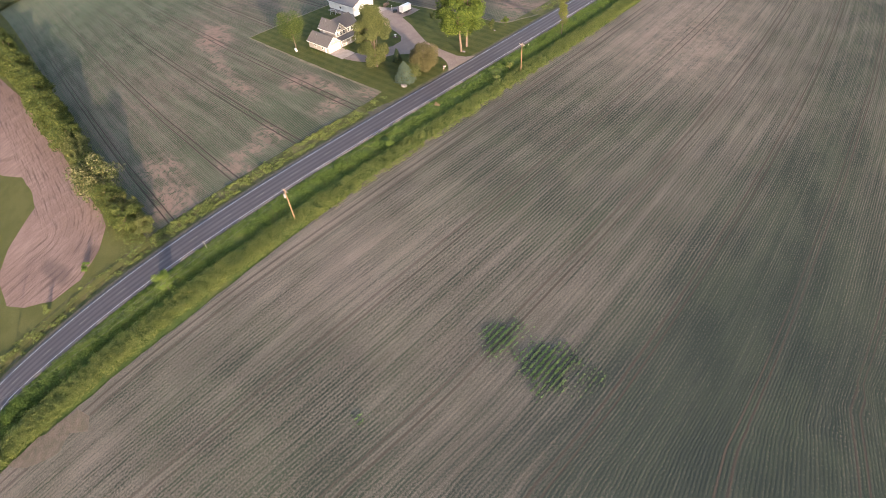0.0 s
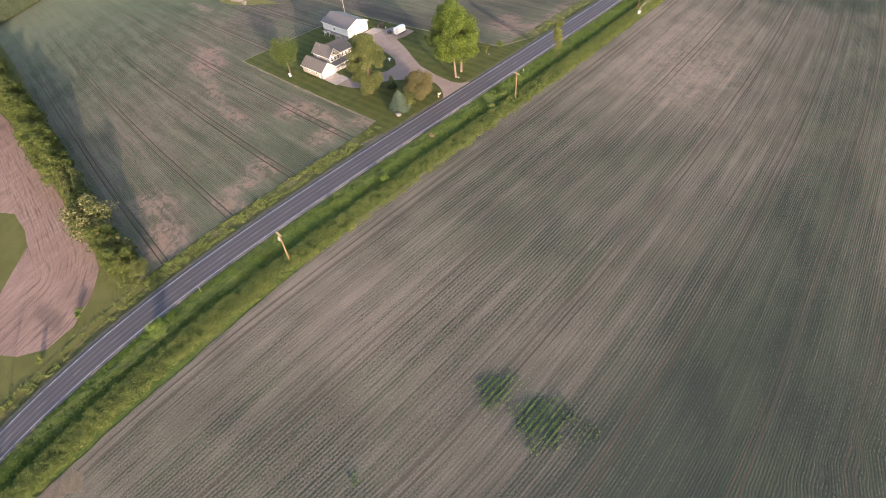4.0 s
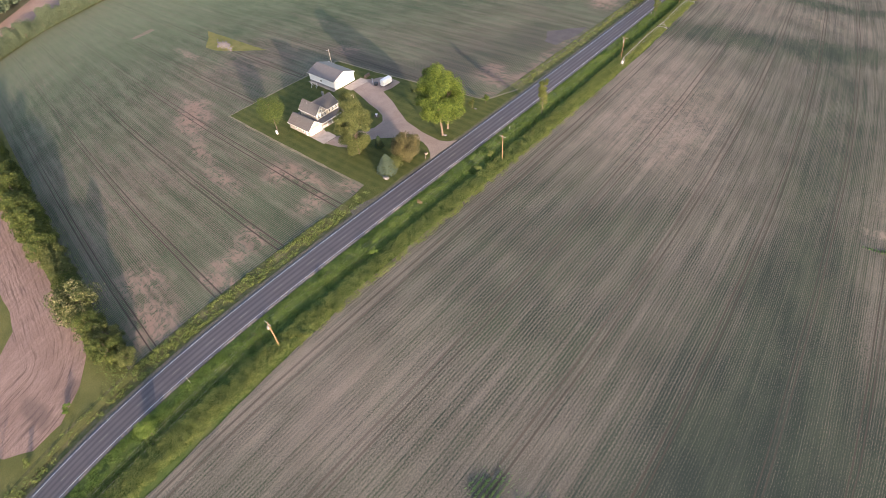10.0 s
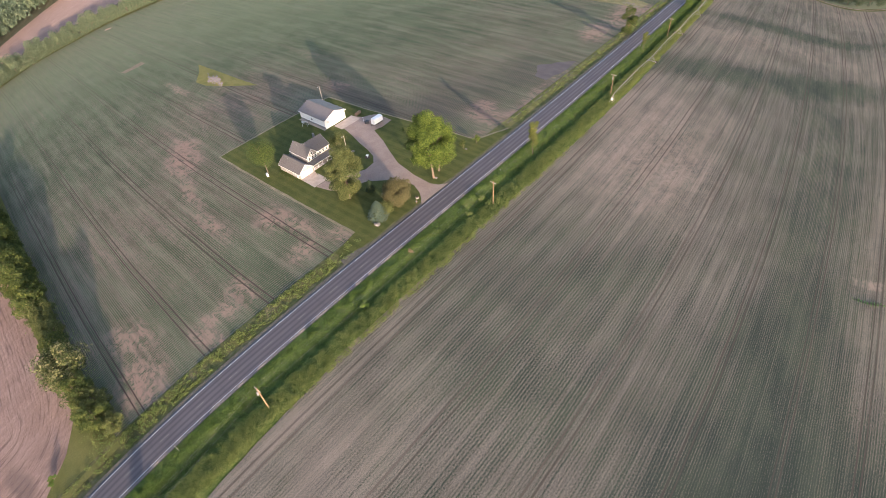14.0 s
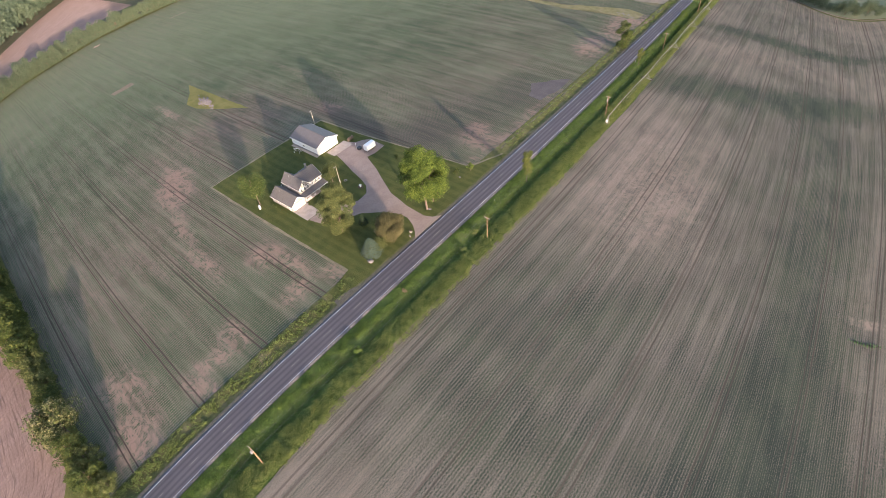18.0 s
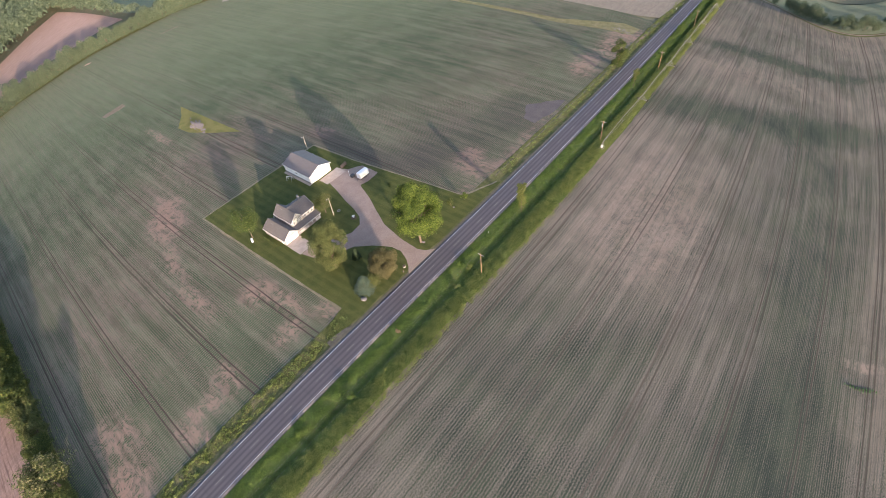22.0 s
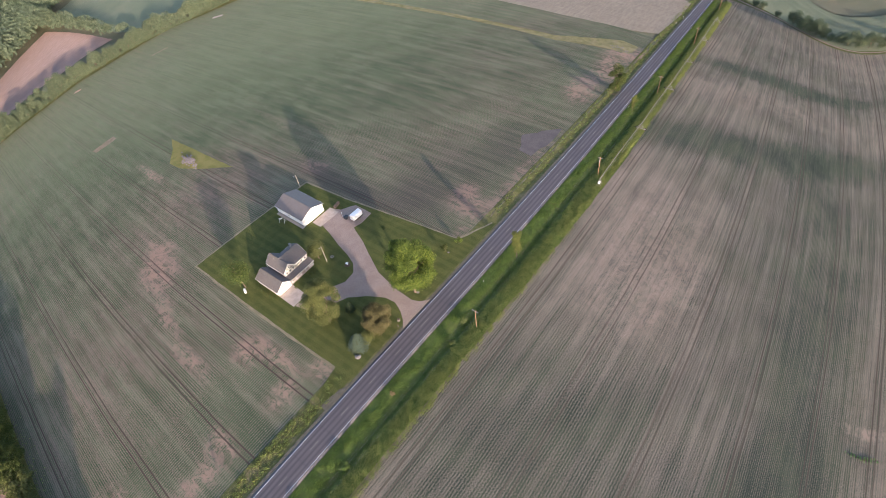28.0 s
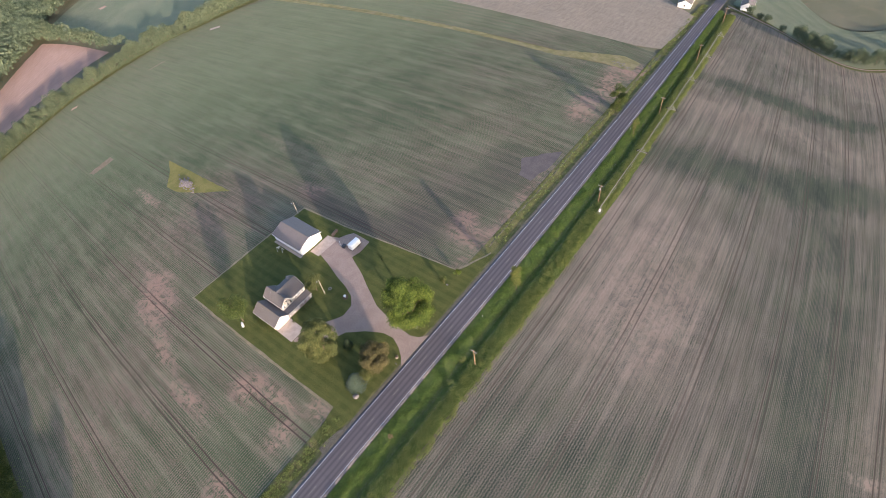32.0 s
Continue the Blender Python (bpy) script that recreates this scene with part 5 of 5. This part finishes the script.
for k in range(34):
    ob = new("rock", rock_meshes[k % 6])
    ob.parent = debris
    r = rock_rng.uniform(0.18, 0.5)
    ob.matrix_basis = Matrix.LocRotScale((rock_rng.gauss(0, 4.2), rock_rng.gauss(0, 1.1), r * 0.3), Euler((rock_rng.random() * 3, 0, rock_rng.random() * 6)), (r, r, r))
for s, n, r in ((-12, 5.1, 1.0), (15.9, 5.5, 0.6), (33.9, 7.6, 0.45)):
    b = thing("boulder", "pale rounded boulder on the lawn edge", "boulder", stand(s, n))
    rk = new("rock", rock_meshes[2])
    rk.parent = b
    rk.matrix_basis = Matrix.LocRotScale((0, 0, r * 0.3), Euler((0.3, 0.2, 1.0)), (r, r * 1.3, r))


def far_house(s, n, turn, l, w, wall, label):
    h = thing("far_house", label, "house", stand(s, n, turn))
    gable_walls("wall", h, -l / 2, l / 2, -w / 2, w / 2, 2.8, 1.9, "x", wall)
    gable_roof("roof", h, -l / 2, l / 2, -w / 2, w / 2, 2.8, 1.9, "x", 0.4)
    for x in (-l * 0.3, 0.0, l * 0.3):
        window(h, "y-", -w / 2, x, 0.9, 1.0, 1.1, False)
    window(h, "x-", -l / 2, 0.0, 0.9, 1.0, 1.1, False)
    part("door", box(l * 0.12, l * 0.12 + 0.95, -w / 2 - 0.07, -w / 2 - 0.004, 0.0, 2.05), M_DOOR, h)


far_house(357, 17, 10, 14, 8, M_WHITE, "white one-storey house by the far junction")
far_house(402, 8, -20, 11, 8, M_SIDING, "taupe house beyond the far junction")
far_house(415, -26, 5, 9, 7, M_WHITE, "small white house beyond the far junction")


# ---- trees round the farmhouse ----
setdown(broadleaf("maple_tree", "large bright green maple tree on the lawn", 28.5, 9.3, 5.8, 23000, 0.62, M_MAPLE, 5, 62, 0.46, ragged=0.4, top=0.56, stems=2, loose=2), stand(15.5, 6.3))
setdown(broadleaf("oval_tree", "dense olive-green oval tree beside the drive", 24.0, 6.1, 0.3, 17000, 0.55, M_OLIVE, 6, 70, 0.3, ragged=0.3, loose=1.6), stand(-6.9, 21.2))
setdown(broadleaf("lawn_tree", "small green tree with an airy crown", 16.5, 5.1, 3.6, 5600, 0.46, M_LAWNTREE, 7, 34, 0.2, ragged=0.4), stand(-14.4, 55))
setdown(broadleaf("house_tree", "slim olive tree close to the porch", 10, 3.2, 1.4, 2600, 0.45, M_OLIVE, 9, 20, 0.16), stand(9.8, 42.8))
setdown(broadleaf("russet_shrub", "broad russet-brown shrub tree by the drive", 9.2, 6.0, 0.4, 11000, 0.5, M_RUSSET, 10, 56, 0.2, loose=0.7), stand(1.4, 7.9))
setdown(broadleaf("round_shrub", "small round green shrub beside the spruce", 5.6, 2.6, 0.3, 1600, 0.4, M_OLIVE, 11, 10, 0.1), stand(-5.1, 6.2))
setdown(conifer("blue_spruce", "pale blue-green spruce near the road", 7.2, 4.2, 6400, 0.36, M_SPRUCE, 8), stand(-8.5, 7.6))
setdown(conifer("dark_fir", "small dark fir tree beside the drive", 5.0, 2.0, 1500, 0.36, M_DARKFIR, 12), stand(0.5, 18.7))
setdown(broadleaf("young_tree", "young green tree at the lawn corner", 4.2, 1.4, 0.8, 700, 0.34, M_MAPLE, 13, 9, 0.08), stand(40.5, 6.9))
setdown(broadleaf("young_tree", "young dark green tree by the road", 4.4, 1.5, 0.7, 700, 0.34, M_HEDGE, 14, 9, 0.08), stand(33.6, 8.6))
setdown(broadleaf("young_tree", "tiny sapling on the east lawn", 2.6, 0.9, 0.4, 350, 0.28, M_HEDGE, 15, 6, 0.06), stand(30.5, 33))
shrub = broadleaf("garden_shrub", "low clipped shrub along the garage wall", 1.0, 0.55, 0.05, 240, 0.22, M_HEDGE, 16, 6, 0.03, category="shrub")
tagged(shrub, group="shrubs along the garage")
setdown(shrub, stand(-12.0, 50.6))
for s, n, k in ((-12.0, 48.6, 1.0), (-12.0, 46.6, 0.9), (-12.0, 44.8, 0.85), (-12.0, 43.0, 0.9), (3.5, 40.3, 1.1), (5.0, 40.1, 1.3), (6.6, 40.2, 1.2), (-3.6, 40.2, 1.0)):
    copy_thing(shrub, stand(s, n, k * 90, 0, k))

# ---- trees and bushes on the verges ----
setdown(broadleaf("poplar_tree", "slender yellow-green poplar in the ditch", 17.0, 1.9, 2.2, 3400, 0.42, M_POPLAR, 20, 26, 0.13, ragged=0.5), stand(48, -12.5))
setdown(broadleaf("verge_tree", "small yellow-green tree beside the road", 5.2, 2.2, 0.6, 1300, 0.4, M_WEEDS, 21, 14, 0.1), stand(-114.9, -12.5))
setdown(broadleaf("verge_bush", "bright green bush on the verge", 2.2, 1.6, 0.2, 800, 0.36, M_WEEDS, 22, 9, 0.06, category="bush"), stand(-39.3, -14.9))
setdown(broadleaf("verge_bush", "bright green bush above the ditch", 1.7, 1.2, 0.2, 500, 0.36, M_WEEDS, 23, 8, 0.06, category="bush"), stand(-55.1, -10.6))
setdown(broadleaf("verge_bush", "dull green bush below the utility pole", 2.2, 1.6, 0.2, 700, 0.36, M_SCRUB, 24, 9, 0.06, category="bush"), stand(7.6, -15.0))
setdown(broadleaf("verge_bush", "dull green bush in the ditch", 2.2, 1.4, 0.2, 600, 0.36, M_SCRUB, 25, 9, 0.06, category="bush"), stand(14.6, -13.6))
setdown(broadleaf("verge_tree", "slim yellow-green tree beside the ditch", 11.0, 1.7, 1.4, 1500, 0.45, M_POPLAR, 26, 12, 0.1), stand(156.6, -11.3))
setdown(broadleaf("roadside_tree", "dense olive tree at the field edge", 15.5, 4.2, 0.5, 4600, 0.5, M_HEDGE, 27, 20, 0.2), stand(170.9, 3.1))
setdown(broadleaf("verge_bush", "leafy green bush near the far junction", 4.0, 2.2, 0.3, 900, 0.45, M_WEEDS, 28, 10, 0.08, category="bush"), stand(248, -10.5))
setdown(broadleaf("verge_bush", "weedy bush on the lane side", 2.0, 1.2, 0.2, 400, 0.34, M_SCRUB, 29, 7, 0.05, category="bush"), stand(-146, 8.4))
setdown(broadleaf("verge_bush", "weedy bush on the grass corner", 2.2, 1.4, 0.2, 450, 0.34, M_WEEDS, 30, 7, 0.05, category="bush"), stand(-131, 11.5))

setdown(broadleaf("verge_bush", "dry tan bush on the ditch bank", 1.8, 1.1, 0.2, 420, 0.34, M_DRY, 33, 8, 0.05, category="bush"), stand(-15.6, -11.0))

# ---- hedgerow between the fields ----
setdown(broadleaf("flowering_tree", "broad pale-flowering tree in the hedgerow", 13.0, 6.2, 1.2, 5200, 0.62, M_BLOOM, 40, 36, 0.3), stand(-114.6, 33.4))
HEDGE = [broadleaf("hedgerow_tree", "leafy green hedgerow tree beside the field", 8.5, 3.7, 0.4, 3200, 0.48, M_HEDGE, 41, 34, 0.2, loose=1.4),
         broadleaf("hedgerow_tree", "bushy olive hedgerow tree beside the field", 7.0, 3.9, 0.3, 3200, 0.48, M_OLIVE, 42, 34, 0.2, loose=1.4),
         broadleaf("hedgerow_tree", "rounded green hedgerow tree beside the field", 10.5, 4.0, 0.6, 3800, 0.48, M_HEDGE, 43, 40, 0.25, loose=1.4)]
for t in HEDGE:
    tagged(t, group="trees of the hedgerow")
tree_rng = random.Random(9)
spots = [(-113.4, 14, 0, 1.05), (-111.6, 18.5, 1, 1.05), (-114.6, 24, 2, 0.95), (-110.6, 9.5, 1, 0.8), (-115, 46, 0, 1.0), (-114.6, 54, 1, 0.95)]
n = 61.0
while n < 362:
    spots.append((-115.6 - 0.04 * (n - 60) + tree_rng.uniform(-1.6, 1.6), n, tree_rng.choice((0, 0, 1, 2)), tree_rng.uniform(0.85, 1.4)))
    n += tree_rng.uniform(4.6, 7.0)
used = set()
for s, n, k, size in spots:
    m = stand(s, n, tree_rng.uniform(0, 360), 0, size)
    if k in used:
        copy_thing(HEDGE[k], m).scale = (size, size, size)
    else:
        used.add(k)
        setdown(HEDGE[k], m)

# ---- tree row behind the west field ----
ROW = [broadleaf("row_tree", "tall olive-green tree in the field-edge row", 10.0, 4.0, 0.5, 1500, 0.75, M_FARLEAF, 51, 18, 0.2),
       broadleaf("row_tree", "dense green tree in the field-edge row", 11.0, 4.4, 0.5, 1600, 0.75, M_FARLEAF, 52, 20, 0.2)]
for t in ROW:
    tagged(t, group="trees of the far row")
line = [(-121.3, 374), (-52.7, 359.7), (-17, 349.8), (12, 343.2), (46.9, 335.6), (74, 329.9), (100.8, 323.2), (124.9, 316.6), (146.9, 310), (183.8, 303.3), (233, 289.1)]
k = 0
for (s0, n0), (s1, n1) in zip(line, line[1:]):
    steps = int(math.hypot(s1 - s0, n1 - n0) / 3.9)
    for i in range(steps):
        f = i / steps
        s, n = s0 + (s1 - s0) * f + tree_rng.uniform(-1.5, 1.5), n0 + (n1 - n0) * f + tree_rng.uniform(0, 5)
        size = tree_rng.uniform(0.6, 1.1) * (0.75 if s > 110 else 1.0)
        m = stand(s, n, tree_rng.uniform(0, 360), 0, size)
        if k < 2:
            setdown(ROW[k], m)
        else:
            copy_thing(ROW[k % 2], m).scale = (size, size, size)
        k += 1

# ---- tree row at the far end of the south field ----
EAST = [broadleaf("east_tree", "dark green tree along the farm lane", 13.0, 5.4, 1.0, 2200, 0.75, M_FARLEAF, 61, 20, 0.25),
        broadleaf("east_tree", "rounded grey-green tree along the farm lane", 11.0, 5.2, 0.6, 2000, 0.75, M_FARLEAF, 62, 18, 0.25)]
for t in EAST:
    tagged(t, group="trees along the lane")
for k, (n, size) in enumerate(((-31, 0.7), (-40, 0.6), (-47, 0.65), (-62, 0.55), (-78, 1.0), (-85, 0.8), (-90, 1.05), (-97, 0.95), (-104, 1.1), (-111, 0.9), (-120, 0.55), (-131, 0.95), (-138, 1.05),
                               (-146, 1.0), (-155, 1.1), (-163, 0.9), (-172, 1.0), (-181, 1.1), (-192, 1.0), (-203, 0.9))):
    size *= 0.66
    m = stand(401 + 16 * min(1.0, max(0.0, (-45 - n) / 95)) + tree_rng.uniform(-1.5, 2.5), n, tree_rng.uniform(0, 360), 0, size)
    if k < 2:
        setdown(EAST[k], m)
    else:
        copy_thing(EAST[k % 2], m).scale = (size, size, size)

# ---- woods on the hill: too many crowns to count ----
wrng = np.random.default_rng(77)


def woods(name, label, places, size, leaves, material, leaf=1.5):
    V, F, count = [], [], 0
    for s, n in places:
        c = land(s, n)
        h = size * wrng.uniform(0.7, 1.25)
        r = h * wrng.uniform(0.32, 0.45)
        d = wrng.normal(size=(leaves, 3))
        d /= np.linalg.norm(d, axis=1, keepdims=True)
        d[:, 2] = np.abs(d[:, 2]) * 1.0 - 0.25
        lump = 1 + 0.22 * np.sin(d[:, :1] * 5 + s) * np.cos(d[:, 1:2] * 6 + n)
        q = c + np.array([0, 0, h * 0.55]) + d * lump * np.array([r, r, h * 0.45])
        v, f = leaf_quads(wrng, q, d, leaf, 0.5)
        F += [[i + count for i in g] for g in f]
        V.append(v)
        count += len(v)
    ob = mesh_object(name, np.concatenate(V), F, material)
    return tagged(ob, label, "woods", kind="stuff")


def scatter(count, poly):
    lo, hi = [min(p[i] for p in poly) for i in (0, 1)], [max(p[i] for p in poly) for i in (0, 1)]
    out = []
    while len(out) < count:
        s, n = tree_rng.uniform(lo[0], hi[0]), tree_rng.uniform(lo[1], hi[1])
        inside = False
        for (a, b), (c, d) in zip(poly, poly[1:] + poly[:1]):
            if (b > n) != (d > n) and s < (c - a) * (n - b) / (d - b) + a:
                inside = not inside
        if inside:
            out.append((s, n))
    return out


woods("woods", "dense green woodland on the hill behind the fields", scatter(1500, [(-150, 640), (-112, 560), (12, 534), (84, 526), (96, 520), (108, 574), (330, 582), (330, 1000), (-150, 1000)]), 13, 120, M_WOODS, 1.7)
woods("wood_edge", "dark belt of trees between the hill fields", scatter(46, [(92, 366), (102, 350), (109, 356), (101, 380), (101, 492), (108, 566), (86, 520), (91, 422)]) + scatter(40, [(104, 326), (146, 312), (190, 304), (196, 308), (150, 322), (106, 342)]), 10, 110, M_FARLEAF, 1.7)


# ---- grass, weeds and crop: nobody could count them ----
grow = np.random.default_rng(31)


def growth(name, label, category, s, n, up, size, material, upright=0.6, rel=True):
    p = land(s, n)
    p[:, 2] += up + (relief(s, n) if rel else 0)
    nr = np.stack([grow.normal(size=len(s)), grow.normal(size=len(s)), np.full(len(s), upright)], 1)
    nr /= np.linalg.norm(nr, axis=1, keepdims=True)
    v, f = leaf_quads(grow, p, nr, 1.0, 0.3)
    mid = np.repeat(p, 4, axis=0)
    v = mid + (v - mid) * np.repeat(size, 4)[:, None]
    return tagged(mesh_object(name, v, f, material), label, category, kind="stuff")


def along_road(count, n0, n1, s0=-230.0, s1=372.0, clump=True):
    s = grow.uniform(s0, s1, count)
    n = grow.uniform(min(n0, n1), max(n0, n1), count)
    if clump:
        keep = (np.sin(s * 0.9 + np.sin(n * 1.7) * 1.3) + np.sin(s * 0.23 + n) + grow.normal(size=count) * 0.9) > -0.5
        s, n = s[keep], n[keep]
    return s, n


def clumps(name, label, category, s, n, radius, height, per, leaf, material, rel=True):
    """Weeds in low uneven mounds, each a dome of small blades."""
    k = len(s)
    base = land(s, n)
    if rel:
        base[:, 2] += relief(s, n)
    d = grow.normal(size=(k, per, 3))
    d[..., 2] = np.abs(d[..., 2])
    d /= np.linalg.norm(d, axis=2, keepdims=True)
    r, h = (radius * grow.uniform(0.6, 1.4, k))[:, None], (height * grow.uniform(0.45, 1.35, k))[:, None]
    q = base[:, None, :] + np.stack([d[..., 0] * r, d[..., 1] * r, 0.06 + d[..., 2] * h * grow.uniform(0.55, 1.0, (k, per))], -1)
    v, f = leaf_quads(grow, q.reshape(-1, 3), d.reshape(-1, 3) + np.array([0, 0, 0.3]), leaf, 0.5)
    return tagged(mesh_object(name, v, f, material), label, category, kind="stuff")


s, n = along_road(32000, -7.35, -13.0)
growth("verge_grass", "tall bright green verge grass sloping to the ditch", "grass", s, n, 0.06 + 0.25 * grow.random(len(s)) * np.clip((-7.5 - n) / 2.5, 0.1, 1), grow.uniform(0.25, 0.55, len(s)), M_WEEDS, 1.3)
s, n = along_road(5200, -7.9, -13.2)
clumps("verge_tufts", "leafy green tufts on the ditch bank", "weeds", s, n, 0.75, 0.8, 22, 0.32, M_WEEDS)
s, n = along_road(7500, -15.8, -22.0, clump=False)
clumps("ditch_scrub", "yellow-green scrub and weeds along the field side of the ditch", "scrub", s, n, 0.85, 1.35, 34, 0.30, M_SCRUB)
s, n = along_road(2600, -13.2, -16.2)
clumps("ditch_weeds", "dark leafy weeds on the far ditch bank", "weeds", s, n, 0.6, 0.8, 12, 0.42, M_WEEDS)
s, n = along_road(5200, 2.4, 6.7)
lawnside = (s > -19) & (s < 58)
near = (s > -112) & (s < -24)
keep = ~lawnside & (near | (grow.random(len(s)) < 0.25))
s, n = s[keep], n[keep]
clumps("weed_strip", "leafy olive-green weeds between road and field", "weeds", s, n, 0.6, 0.7, 12, 0.42, M_SCRUB)
s = np.concatenate([grow.normal(-114.6, 3.0, 14000)])
n = grow.uniform(5.5, 330, 14000)
s = s - 0.04 * np.maximum(0, n - 60)
growth("hedge_undergrowth", "tangled undergrowth below the hedgerow", "weeds", s, n, 0.2 + 0.6 * grow.random(len(s)), grow.uniform(0.25, 0.55, len(s)), M_SCRUB)

# green volunteer patches in the south field
for cs, cn, rs, rn, count in ((-72.3, -75.2, 4.2, 3.0, 1000), (-72.6, -86.0, 5.0, 5.0, 2100), (-70.5, -94.5, 3.4, 2.6, 110), (-104.4, -67.9, 2.0, 1.2, 50), (42, -147, 1.0, 5.5, 160)):
    a = grow.uniform(0, 2 * np.pi, count)
    r = np.sqrt(grow.random(count)) * (1 + 0.22 * grow.normal(size=count)) * (1 + 0.22 * np.sin(3 * a + cs) + 0.14 * np.sin(7 * a + cn))
    s, n = cs + rs * r * np.cos(a), cn + rn * r * np.sin(a)
    n = np.round(n / 1.12) * 1.12 + grow.normal(size=count) * 0.13
    growth("volunteer_corn", "ragged green patch of volunteer corn rows", "crop", s, n, 0.05 + 0.16 * grow.random(count), grow.uniform(0.25, 0.48, count), M_CORN, 1.2, rel=False)

# skirts of brush below the far tree row
bs, bn = [], []
for (s0, n0), (s1, n1) in zip(line, line[1:]):
    k = int(math.hypot(s1 - s0, n1 - n0) * 34)
    f = grow.random(k)
    bs.append(s0 + (s1 - s0) * f + grow.normal(size=k) * 0.8)
    bn.append(n0 + (n1 - n0) * f + grow.uniform(-2.0, 4.0, k))
s, n = np.concatenate(bs), np.concatenate(bn)
growth("row_brush", "leafy brush below the field-edge tree row", "brush", s, n, 0.2 + 1.6 * grow.random(len(s)) ** 1.3, grow.uniform(0.5, 1.0, len(s)), M_FARLEAF, 0.8, rel=False)
